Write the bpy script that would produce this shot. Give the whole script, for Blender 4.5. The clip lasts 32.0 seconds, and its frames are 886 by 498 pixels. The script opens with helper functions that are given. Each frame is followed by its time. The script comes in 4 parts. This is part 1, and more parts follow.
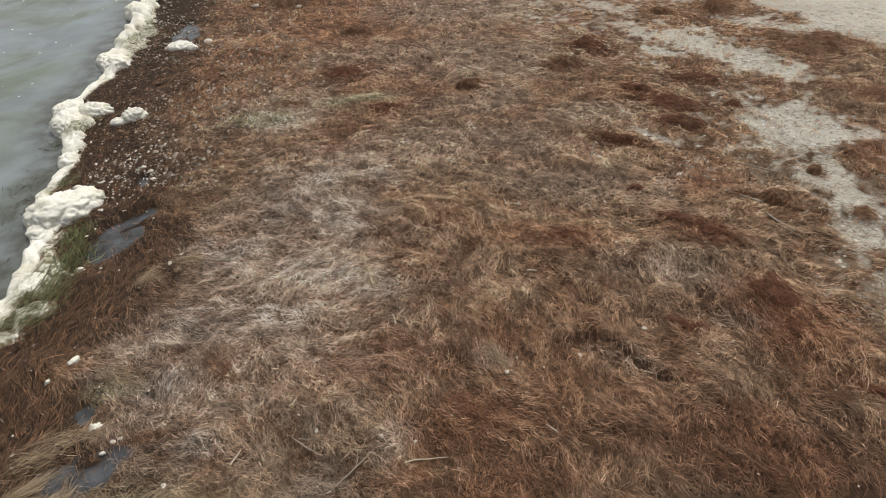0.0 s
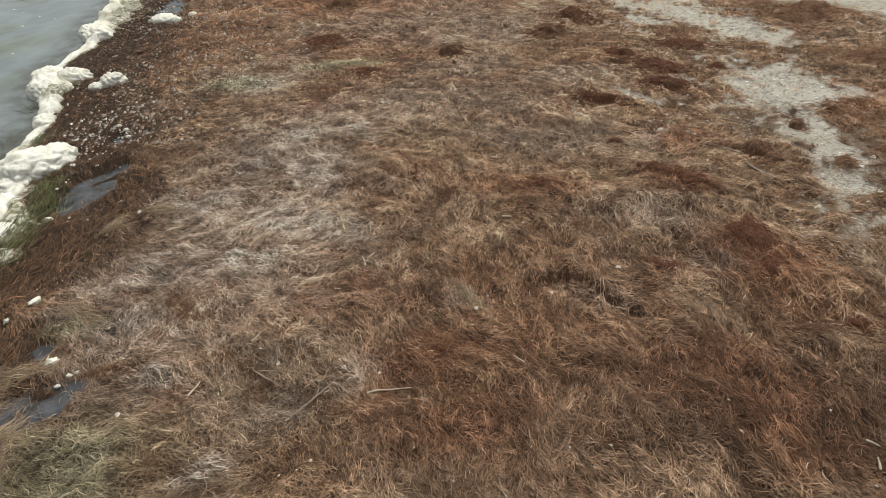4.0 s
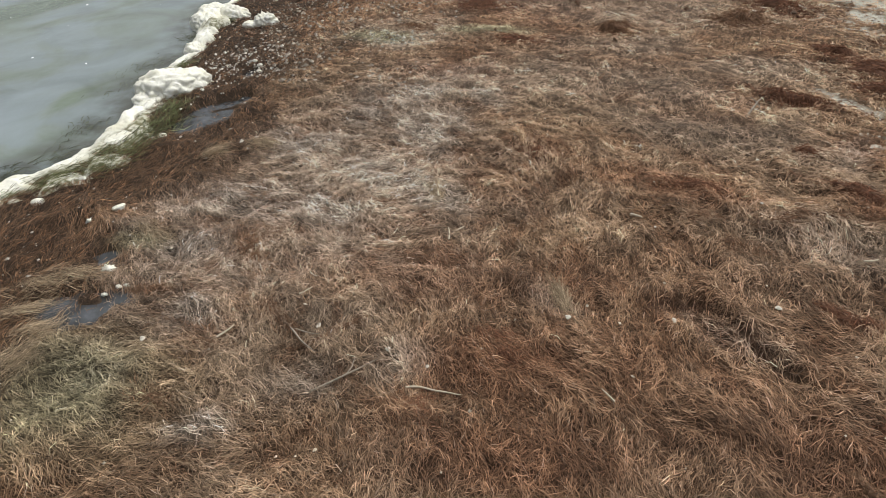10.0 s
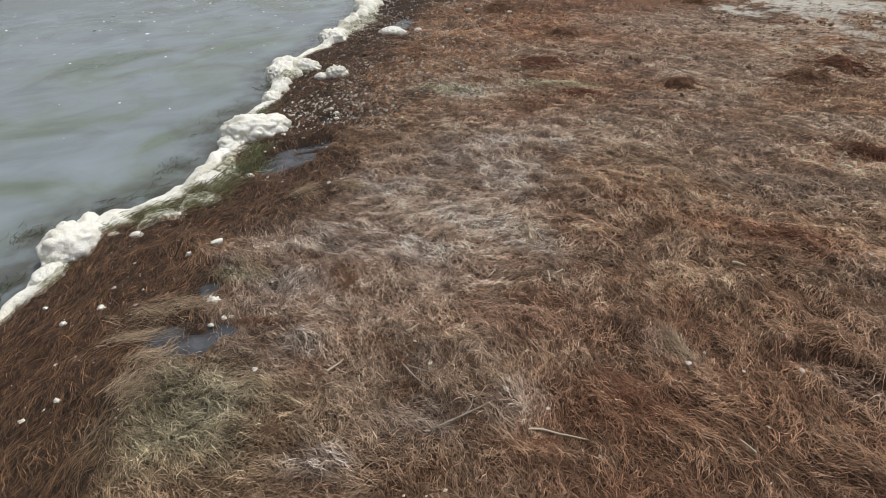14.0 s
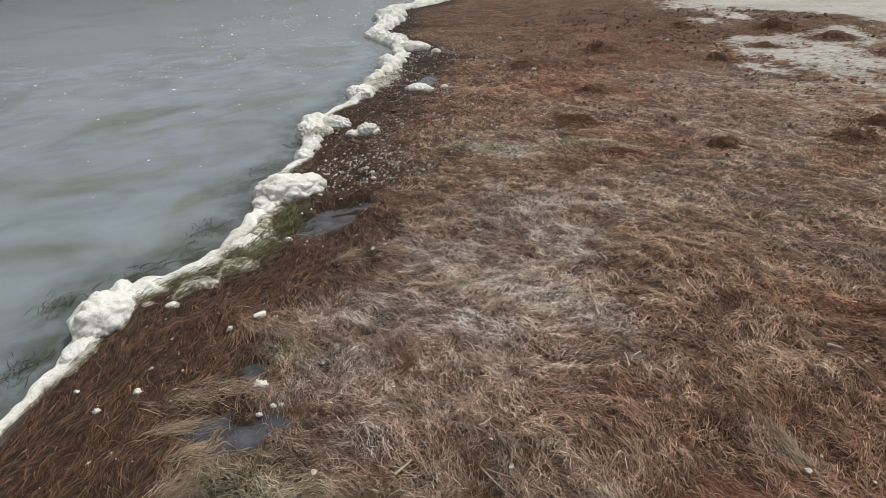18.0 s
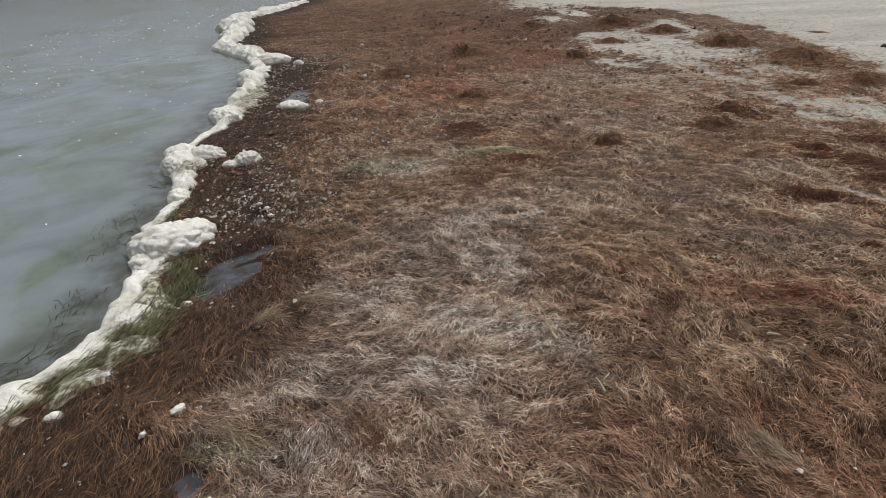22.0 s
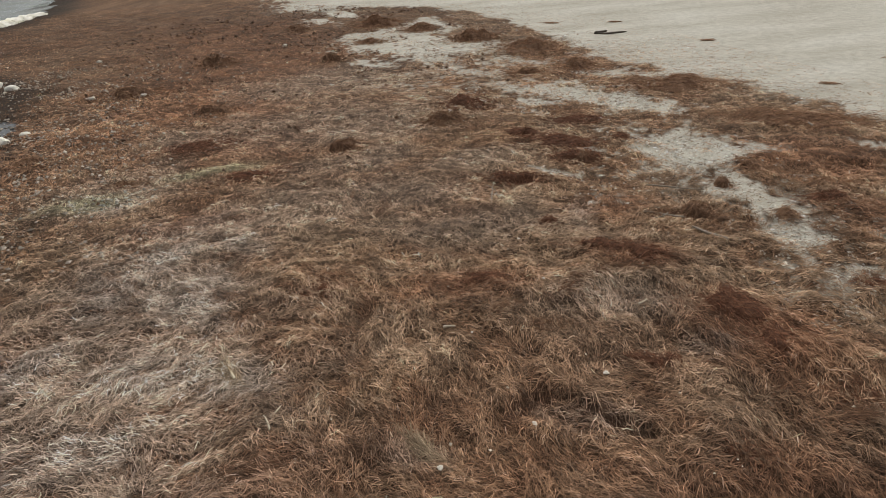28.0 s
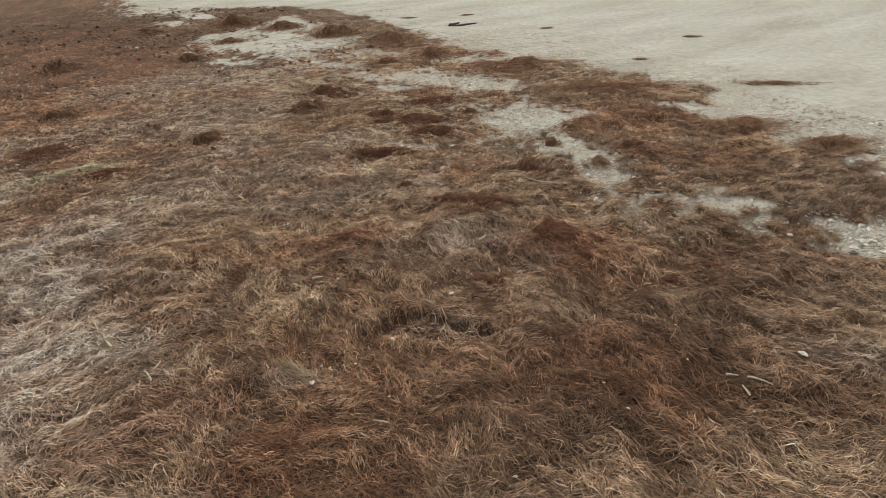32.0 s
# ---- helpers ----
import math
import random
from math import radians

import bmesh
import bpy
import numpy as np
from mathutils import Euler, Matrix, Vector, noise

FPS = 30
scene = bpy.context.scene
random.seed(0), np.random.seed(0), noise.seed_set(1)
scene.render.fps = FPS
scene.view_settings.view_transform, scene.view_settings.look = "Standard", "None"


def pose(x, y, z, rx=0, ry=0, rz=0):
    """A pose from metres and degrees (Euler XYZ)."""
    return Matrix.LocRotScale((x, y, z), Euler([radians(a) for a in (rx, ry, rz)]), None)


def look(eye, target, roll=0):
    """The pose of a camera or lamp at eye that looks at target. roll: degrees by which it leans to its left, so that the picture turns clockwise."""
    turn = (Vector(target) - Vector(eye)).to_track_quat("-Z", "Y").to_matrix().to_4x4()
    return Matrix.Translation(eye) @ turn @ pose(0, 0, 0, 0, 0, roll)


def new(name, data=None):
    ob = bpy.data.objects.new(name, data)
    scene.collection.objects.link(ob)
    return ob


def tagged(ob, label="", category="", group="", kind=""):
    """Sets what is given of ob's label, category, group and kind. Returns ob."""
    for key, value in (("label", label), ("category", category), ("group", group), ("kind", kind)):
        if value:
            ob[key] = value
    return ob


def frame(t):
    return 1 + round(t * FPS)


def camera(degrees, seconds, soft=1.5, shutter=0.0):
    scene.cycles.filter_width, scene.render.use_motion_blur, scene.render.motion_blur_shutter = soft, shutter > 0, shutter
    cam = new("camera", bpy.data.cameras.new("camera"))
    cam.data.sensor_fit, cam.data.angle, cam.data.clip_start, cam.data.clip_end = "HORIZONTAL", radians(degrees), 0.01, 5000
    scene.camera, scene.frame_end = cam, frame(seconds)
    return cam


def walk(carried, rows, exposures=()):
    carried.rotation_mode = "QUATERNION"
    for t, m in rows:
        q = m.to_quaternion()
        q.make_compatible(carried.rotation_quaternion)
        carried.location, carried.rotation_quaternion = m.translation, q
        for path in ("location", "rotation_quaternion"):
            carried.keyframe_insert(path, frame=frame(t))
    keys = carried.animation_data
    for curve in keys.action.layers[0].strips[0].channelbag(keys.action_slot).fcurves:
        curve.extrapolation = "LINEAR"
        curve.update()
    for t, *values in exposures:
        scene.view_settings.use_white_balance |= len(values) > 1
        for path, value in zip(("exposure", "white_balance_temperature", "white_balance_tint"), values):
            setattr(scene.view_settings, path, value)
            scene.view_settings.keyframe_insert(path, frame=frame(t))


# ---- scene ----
cam = camera(79.2, 32.0, soft=0.6)
# ---- camera ----
PATH = [
    (0, (-0.19, 0.229, 1.978), (-0.233, 1.729, 0.655), -4.2),
    (0.5, (-0.078, 0.135, 1.98), (-0.121, 1.633, 0.657), -4.3),
    (1, (0.016, 0.051, 1.966), (-0.026, 1.552, 0.644), -4.3),
    (1.5, (0.033, 0.038, 1.93), (-0.01, 1.539, 0.609), -4.3),
    (2, (0.015, 0.058, 1.908), (-0.026, 1.559, 0.587), -4.2),
    (2.5, (-0.02, 0.068, 1.887), (-0.057, 1.571, 0.568), -4.1),
    (3, (-0.053, 0.067, 1.863), (-0.09, 1.573, 0.548), -4.0),
    (3.5, (-0.083, 0.06, 1.792), (-0.12, 1.566, 0.477), -4.0),
    (5.5, (-0.031, 0.148, 1.557), (-0.066, 1.661, 0.249), -3.8),
    (6, (-0.022, 0.152, 1.506), (-0.056, 1.665, 0.199), -3.8),
    (6.5, (-0.039, 0.142, 1.416), (-0.1, 1.656, 0.111), -3.7),
    (7, (-0.036, 0.172, 1.408), (-0.158, 1.684, 0.104), -3.9),
    (7.5, (0.005, 0.209, 1.399), (-0.187, 1.717, 0.098), -3.8),
    (8, (0.033, 0.246, 1.394), (-0.236, 1.744, 0.097), -3.8),
    (8.5, (0.04, 0.277, 1.394), (-0.304, 1.763, 0.1), -3.8),
    (9, (0.027, 0.292, 1.38), (-0.389, 1.762, 0.089), -3.8),
    (9.5, (0.013, 0.331, 1.372), (-0.464, 1.784, 0.083), -3.9),
    (10, (0.023, 0.36, 1.361), (-0.48, 1.805, 0.073), -3.8),
    (10.5, (0.017, 0.362, 1.338), (-0.521, 1.862, 0.13), -3.6),
    (11, (-0.008, 0.322, 1.292), (-0.566, 1.835, 0.109), -3.5),
    (11.5, (-0.054, 0.271, 1.254), (-0.634, 1.799, 0.101), -3.5),
    (12, (-0.113, 0.289, 1.301), (-0.7, 1.815, 0.148), -3.5),
    (12.5, (-0.164, 0.31, 1.337), (-0.761, 1.843, 0.199), -3.5),
    (13, (-0.199, 0.316, 1.343), (-0.802, 1.85, 0.211), -3.5),
    (13.5, (-0.228, 0.287, 1.345), (-0.834, 1.822, 0.215), -3.5),
    (14, (-0.266, 0.234, 1.341), (-0.872, 1.77, 0.212), -3.5),
    (14.5, (-0.325, 0.171, 1.326), (-0.931, 1.706, 0.197), -3.4),
    (15, (-0.379, 0.127, 1.351), (-1.014, 1.746, 0.363), -3.3),
    (15.5, (-0.394, 0.124, 1.376), (-1.033, 1.742, 0.389), -3.4),
    (17.5, (-0.524, 0.369, 1.355), (-1.168, 1.986, 0.37), -3.3),
    (18, (-0.547, 0.341, 1.369), (-1.193, 1.958, 0.384), -3.4),
    (18.5, (-0.536, 0.278, 1.383), (-1.121, 1.916, 0.395), -3.5),
    (19, (-0.509, 0.228, 1.389), (-1.078, 1.872, 0.402), -3.5),
    (19.5, (-0.512, 0.24, 1.394), (-1.051, 1.893, 0.405), -3.5),
    (20, (-0.591, 0.357, 1.386), (-1.079, 2.024, 0.395), -3.5),
    (20.5, (-0.704, 0.513, 1.384), (-1.143, 2.191, 0.389), -3.5),
    (21, (-0.852, 0.646, 1.41), (-1.257, 2.333, 0.413), -3.5),
    (21.5, (-0.913, 0.631, 1.423), (-1.249, 2.33, 0.423), -3.6),
    (22, (-0.864, 0.522, 1.427), (-1.056, 2.24, 0.42), -3.7),
    (22.5, (-0.798, 0.422, 1.426), (-0.897, 2.145, 0.415), -3.7),
    (23, (-0.732, 0.386, 1.45), (-0.8, 2.108, 0.435), -3.7),
    (23.5, (-0.562, 0.417, 1.45), (-0.609, 2.139, 0.435), -3.8),
    (24, (-0.379, 0.477, 1.426), (-0.391, 2.2, 0.411), -3.8),
    (24.5, (-0.237, 0.56, 1.429), (-0.194, 2.279, 0.408), -3.8),
    (25, (-0.162, 0.651, 1.434), (-0.106, 2.369, 0.412), -3.8),
    (25.5, (-0.163, 0.717, 1.463), (0.053, 2.417, 0.432), -3.8),
    (27.5, (-0.135, 0.757, 1.404), (0.24, 2.424, 0.364), -3.7),
    (28, (-0.167, 0.604, 1.41), (0.208, 2.271, 0.371), -3.7),
    (28.5, (-0.193, 0.444, 1.422), (0.185, 2.111, 0.383), -3.6),
    (29, (-0.2, 0.295, 1.413), (0.192, 1.959, 0.375), -3.6),
    (29.5, (-0.23, 0.182, 1.41), (0.231, 1.826, 0.368), -3.5),
    (30, (-0.282, 0.144, 1.41), (0.204, 1.78, 0.368), -3.5),
    (30.5, (-0.299, 0.182, 1.404), (0.208, 1.81, 0.359), -3.5),
    (31, (-0.257, 0.226, 1.399), (0.274, 1.846, 0.353), -3.4),
    (31.5, (-0.178, 0.224, 1.378), (0.483, 1.791, 0.326), -3.4),
    (32, (-0.141, 0.202, 1.373), (0.594, 1.734, 0.318), -3.3),
]
# seconds, stops, kelvin, tint
EXPOSURES = [(0, 0.04, 6650, 9), (6, 0.17, 6600, 5), (10.5, 0.18, 6450, 7), (13, 0.06, 6350, 10), (18, -0.08, 6250, 11), (22, -0.25, 6300, 11), (25, -0.2, 6600, 9), (28, -0.15, 6650, 9), (30, -0.03, 6650, 8), (32, -0.02, 6650, 6)]
walk(cam, [(t, look(eye, target, roll)) for t, eye, target, roll in PATH], EXPOSURES)

# ---- light ----
SUN_EL, SUN_AZ = 60, 25          # degrees; azimuth clockwise from +y
world = bpy.data.worlds.new("overcast_sky")
scene.world = world
world.use_nodes = True
wn = world.node_tree.nodes
wl = world.node_tree.links
sky = wn.new("ShaderNodeTexSky")
sky.sky_type = "NISHITA"
sky.sun_disc = False
sky.sun_elevation = radians(SUN_EL)
sky.sun_rotation = radians(SUN_AZ)
sky.dust_density = 4.0
sky.air_density = 1.0
haze = wn.new("ShaderNodeHueSaturation")
haze.inputs["Saturation"].default_value = 0.22
wl.new(sky.outputs["Color"], haze.inputs["Color"])
wl.new(haze.outputs["Color"], wn["Background"].inputs["Color"])
wn["Background"].inputs["Strength"].default_value = 0.105
sun = new("sun", bpy.data.lights.new("sun", "SUN"))
sun.data.energy = 1.9
sun.data.angle = radians(10)
sun.data.color = (1.0, 0.965, 0.91)
az, el = radians(SUN_AZ), radians(SUN_EL)
sun.matrix_world = look((6 * math.sin(az) * math.cos(el), 6 * math.cos(az) * math.cos(el), 6 * math.sin(el)), (0, 0, 0))


# ---- noise and fields over the plan ----
def hash2(ix, iy, seed):
    h = (ix.astype(np.int64) * 374761393 + iy.astype(np.int64) * 668265263 + seed * 1442695041) & 0x7FFFFFFF
    h = ((h ^ (h >> 13)) * 1274126177) & 0x7FFFFFFF
    h = ((h ^ (h >> 16)) * 668265263) & 0x7FFFFFFF
    return (h ^ (h >> 15)) % 65536 / 65536.0


def vnoise(x, y, seed=0):
    """Value noise from 0 to 1."""
    x, y = np.asarray(x, float), np.asarray(y, float)
    ix, iy = np.floor(x), np.floor(y)
    u, v = x - ix, y - iy
    u, v = u * u * (3 - 2 * u), v * v * (3 - 2 * v)
    a, b = hash2(ix, iy, seed), hash2(ix + 1, iy, seed)
    c, d = hash2(ix, iy + 1, seed), hash2(ix + 1, iy + 1, seed)
    return (a * (1 - u) + b * u) * (1 - v) + (c * (1 - u) + d * u) * v


def fbm(x, y, seed=0, octaves=4):
    total, gain, norm = 0.0, 1.0, 0.0
    for k in range(octaves):
        total = total + gain * vnoise(np.asarray(x) * 2.03 ** k + 17.3 * k, np.asarray(y) * 2.03 ** k - 9.1 * k, seed + k)
        norm += gain
        gain *= 0.5
    return total / norm


def smooth(a, b, v):
    u = np.clip((np.asarray(v, float) - a) / (b - a), 0, 1)
    return u * u * (3 - 2 * u)


def patches(x, y, rows, ragged=0.5, soft=0.45, scale=3.5, seed=5):
    """Union of ragged ellipses: rows of cx, cy, rx, ry, angle in degrees."""
    wx = (fbm(x * scale, y * scale, seed) - 0.5) * ragged
    wy = (fbm(x * scale, y * scale, seed + 40) - 0.5) * ragged
    out = np.zeros_like(np.asarray(x, float))
    for cx, cy, rx, ry, ang in rows:
        c, s = math.cos(radians(ang)), math.sin(radians(ang))
        dx, dy = x - cx, y - cy
        u = (dx * c + dy * s) / rx
        v = (-dx * s + dy * c) / ry
        r = np.sqrt((u + wx * 2.2) ** 2 + (v + wy * 2.2) ** 2)
        out = np.maximum(out, 1 - smooth(1 - soft, 1 + soft, r))
    return out


# water's edge: x by y, from behind the camera to the far shore
SHORE_Y = [-400, -1.0, 0.5, 1.07, 1.29, 1.47, 1.73, 1.85, 2.09, 2.27, 2.53, 2.72, 3.18, 3.4, 3.69, 4.28, 4.71, 5.22, 5.8, 6.84, 7.59, 8.49, 9.67, 11.1, 13.6, 14.8, 17.3, 24, 60, 400]
SHORE_X = [-20, -2.1, -2.3, -2.54, -2.62, -2.71, -2.87, -2.8, -2.66, -2.63, -2.7, -2.73, -2.97, -2.99, -3.03, -3.42, -3.53, -3.46, -3.67, -3.86, -4.02, -4.47, -5.6, -5.95, -7.0, -6.7, -6.45, -8.0, -16, -120]


def inland(x, y):
    """Metres inland of the water's edge (below 0: in the water)."""
    return (x - np.interp(y, SHORE_Y, SHORE_X)) * 0.87


# edge of the open sand: x by y
SAND_Y = [-400, 0.6, 1.59, 1.73, 1.84, 2.05, 2.1, 2.26, 2.58, 2.72, 3.01, 3.17, 3.57, 3.98, 4.37, 4.89, 5.39, 6.21, 7.34, 8.6, 10.3, 11.5, 12.8, 14, 18, 60, 400]
SAND_X = [2.6, 3.2, 3.37, 3.42, 3.55, 3.55, 3.27, 3.39, 3.54, 3.24, 3.5, 3.8, 3.75, 3.69, 3.58, 3.62, 3.29, 3.02, 3.05, 3.3, 3.1, 2.6, 1.2, 0.2, -0.8, -4, -40]
SAND_PATCHES = [
    (0.62, 7.27, 0.38, 0.17, -50), (1.39, 7.17, 0.36, 0.18, -45), (1.62, 6.25, 0.5, 0.2, -52), (1.87, 5.35, 0.42, 0.2, -45),
    (2.36, 4.78, 0.66, 0.26, -48), (1.71, 5.0, 0.2, 0.1, -45), (2.24, 3.55, 0.40, 0.40, -23), (1.62, 3.86, 0.14, 0.06, -25), (2.12, 2.98, 0.16, 0.24, -22),
    (2.1, 2.64, 0.15, 0.2, -21), (2.0, 2.38, 0.16, 0.2, -20), (1.25, 3.51, 0.16, 0.06, -40), (1.4, 8.6, 0.74, 0.3, -30),
    (2.1, 6.7, 0.5, 0.2, -45), (0.33, 13.2, 1.11, 0.61, -38), (2.29, 1.81, 0.25, 0.13, -40), (2.56, 1.24, 0.28, 0.15, -35),
    (2.9, 5.5, 0.62, 0.24, -50), (3.4, 2.95, 0.3, 0.12, -50)]
# thin mat with the sand showing through
THIN_MAT = [(2.05, 3.4, 0.5, 0.65, -20), (2.2, 2.6, 0.35, 0.5, -20), (2.1, 1.85, 0.45, 0.28, -40), (1.6, 6.4, 0.8, 0.8, -45), (1.95, 5.3, 0.6, 0.5, -45), (1.3, 8.2, 0.9, 0.8, -40)]
PALE_SHORE = [
    (-1.4, 2.0, 0.36, 0.2, 5), (-1.1, 1.98, 0.2, 0.13, 0), (-1.46, 2.52, 0.32, 0.18, 11), (-1.17, 2.95, 0.3, 0.24, 30), (-0.83, 2.76, 0.22, 0.25, 11),
    (-1.72, 1.64, 0.16, 0.05, -20), (-1.46, 1.64, 0.16, 0.1, 13), (-1.27, 1.32, 0.09, 0.07, 14), (-1.66, 1.0, 0.05, 0.05, 15), (-1.36, 1.0, 0.07, 0.04, 14),
    (-0.95, 0.93, 0.08, 0.04, 17), (-1.04, 3.2, 0.18, 0.12, 20), (-0.7, 3.22, 0.12, 0.1, -19), (-0.66, 2.25, 0.2, 0.12, -30), (-0.95, 2.35, 0.25, 0.15, 0)]
PALE_MEADOW = [(-1.15, 2.3, 0.6, 0.75, 5), (-1.38, 1.6, 0.42, 0.34, 0), (-0.95, 3.3, 0.4, 0.35, 20), 
    (-0.62, 3.2, 0.14, 0.14, -20), (0.95, 2.19, 0.22, 0.14, -19), (1.15, 2.94, 0.06, 0.13, -21), (1.11, 1.81, 0.1, 0.05, -18),
    (1.62, 0.8, 0.16, 0.08, -30), (0.52, 1.66, 0.15, 0.05, -30), (-0.74, 1.15, 0.12, 0.08, 17), (-0.49, 1.3, 0.09, 0.08, 17),
    (-0.05, 1.7, 0.06, 0.09, 60), (-0.65, 2.25, 0.05, 0.09, 20), (-1.5, 4.0, 0.2, 0.12, 0)]
GREY_MEADOW = [(0.0, 5.1, 1.1, 0.5, -5), (0.1, 6.5, 1.0, 0.8, -10), (-0.3, 3.6, 0.5, 0.3, 0), (0.23, 3.6, 0.55, 0.3, -21), (0.5, 3.0, 0.5, 0.25, -20), (0.1, 4.2, 0.4, 0.2, 0), (-1.5, 4.3, 0.45, 0.4, 0), (-1.2, 5.2, 0.4, 0.3, 0), (0.9, 3.9, 0.35, 0.2, 0)]
RED_MEADOW = [
    (-1.1, 7.4, 1.0, 1.6, 0), (-0.9, 9.6, 1.4, 2.6, 10), (-0.7, 4.9, 0.6, 0.4, 6), (-0.25, 1.37, 0.2, 0.12, 17), (-0.1, 1.12, 0.35, 0.12, 10),
    (0.35, 2.5, 0.25, 0.14, -19), (1.15, 2.5, 0.25, 0.12, -20), (1.35, 1.85, 0.25, 0.22, -19), (2.6, 2.3, 0.5, 0.25, -30), (-0.5, 1.7, 0.4, 0.14, 10),
    (-1.0, 6.0, 0.7, 0.5, 0), (-0.95, 3.6, 0.3, 0.12, 0), (0.9, 1.2, 0.5, 0.2, -30), (1.3, 3.0, 0.3, 0.15, -20), (2.9, 3.1, 0.5, 0.3, -20)]
DARK_MEADOW = [(0.55, 1.35, 0.5, 0.25, -20), (0.2, 1.5, 0.4, 0.18, 0), (0.62, 1.9, 0.5, 0.38, -15), (0.9, 1.1, 0.75, 0.35, -20), (0.2, 1.0, 0.5, 0.18, 0), (1.7, 1.3, 0.5, 0.25, -30), (0.05, 1.8, 0.25, 0.16, 10), (1.3, 0.75, 0.4, 0.16, -20)]
GREEN_SHORE = [(-1.52, 0.9, 0.4, 0.24, 17), (-1.75, 1.62, 0.15, 0.05, 13), (-0.9, 4.4, 0.3, 0.1, 8), (-1.7, 4.1, 0.25, 0.12, 0)]
POOLS = [(-2.2, 2.74, 0.14, 0.27, -18), (-1.67, 1.26, 0.165, 0.1, 32), (-1.81, 1.5, 0.06, 0.055, 0), (-2.3, 3.34, 0.05, 0.1, 20), (-3.0, 6.2, 0.16, 0.38, 8)]
LIP_Y = [1.70, 1.75, 1.79, 1.81, 1.79, 1.73, 1.65, 1.575, 1.54]
LIP_X = [0.2, 0.25, 0.32, 0.41, 0.48, 0.52, 0.57, 0.65, 0.75]


def sandy(x, y):
    wob = (fbm(x * 1.6, y * 1.6, 71) - 0.5) * 0.35 + (fbm(x * 5, y * 5, 72) - 0.5) * 0.45
    open_sand = smooth(-0.25, 0.25, x + wob - np.interp(y, SAND_Y, SAND_X))
    fade = smooth(0.44, 0.64, fbm(x * 1.5 + 3, y * 0.8, 74)) * smooth(5.6, 8.5, y) * smooth(0.0, 1.5, x + 0.16 * (y - 7))
    raw = np.maximum(np.maximum.reduce([open_sand, fade, 0.45 * patches(x, y, THIN_MAT, 0.5, 0.7, 3.0, 79)]), patches(x, y, SAND_PATCHES, 0.6, 0.6, 4.2, 75) * np.interp(y, [2.0, 2.4, 3.3, 4.5, 6.0, 8.0], [0.95, 0.9, 1.05, 0.9, 0.7, 0.62]))
    return smooth(0.1, 0.9, raw + (1.0 * (fbm(x * 9, y * 9, 76) - 0.5) + 1.1 * (fbm(x * 24, y * 24, 78, 2) - 0.5)) * (raw > 0.01) * (1 - 0.55 * open_sand))


def pooled(x, y):
    return patches(x, y, POOLS, 0.35, 0.25, 9.0, 81)


def wetted(x, y):
    """The dark wet wrack along the water."""
    s = inland(x, y) + (fbm(x * 2.2, y * 2.2, 61) - 0.5) * 0.55
    width = np.interp(y, [0, 1.0, 1.7, 2.6, 4, 6, 9, 14], [0.8, 0.78, 0.8, 0.84, 1.05, 0.95, 0.9, 0.9])
    return 1 - smooth(width * np.interp(y, [0, 2.5, 5], [0.8, 0.72, 0.45]), width * np.interp(y, [0, 2.5, 5], [1.08, 1.15, 1.3]), s)


def ground_z(x, y):
    x, y = np.asarray(x, float), np.asarray(y, float)
    s = inland(x, y)
    mat = (1 - sandy(x, y)) * np.interp(y, [2.6, 4.2], [1.0, 0.5])
    z = (fbm(x * 0.9, y * 0.9, 11) - 0.5) * 0.05
    ridged = 1 - np.abs(2 * fbm(x * 3.2 + 2 * fbm(x, y, 15), y * 3.2, 12, 3) - 1)
    z = z + mat * ((ridged - 0.75) * 0.045 + (fbm(x * 9, y * 9, 13, 3) - 0.5) * 0.05)
    run = (0.35 * x + y) * 2.6 + 2.4 * fbm(x * 1.3, y * 1.3, 16, 3)
    fold = run - np.floor(run)
    z = z + mat * 0.022 * smooth(0, 0.1, fold) * (1 - fold) * smooth(0.42, 0.6, fbm(x * 1.9, y * 1.9, 18, 3))
    lip = y - np.interp(x, LIP_X, LIP_Y)
    along = smooth(0.2, 0.3, x) * (1 - smooth(0.66, 0.84, x))
    z = z + along * (0.038 * smooth(-0.01, 0.012, lip) * np.exp(-np.clip(lip, 0, 9) / 0.14) - 0.018 * np.exp(-((lip + 0.016) / 0.019) ** 2))
    z = z * smooth(0.05, 0.6, s) + 0.012
    z = z - 0.035 * pooled(x, y)
    z = np.where(s < 0.12, np.minimum(z, 0.012 + (s - 0.12) * 0.3), z)
    return np.maximum(z, -0.6)


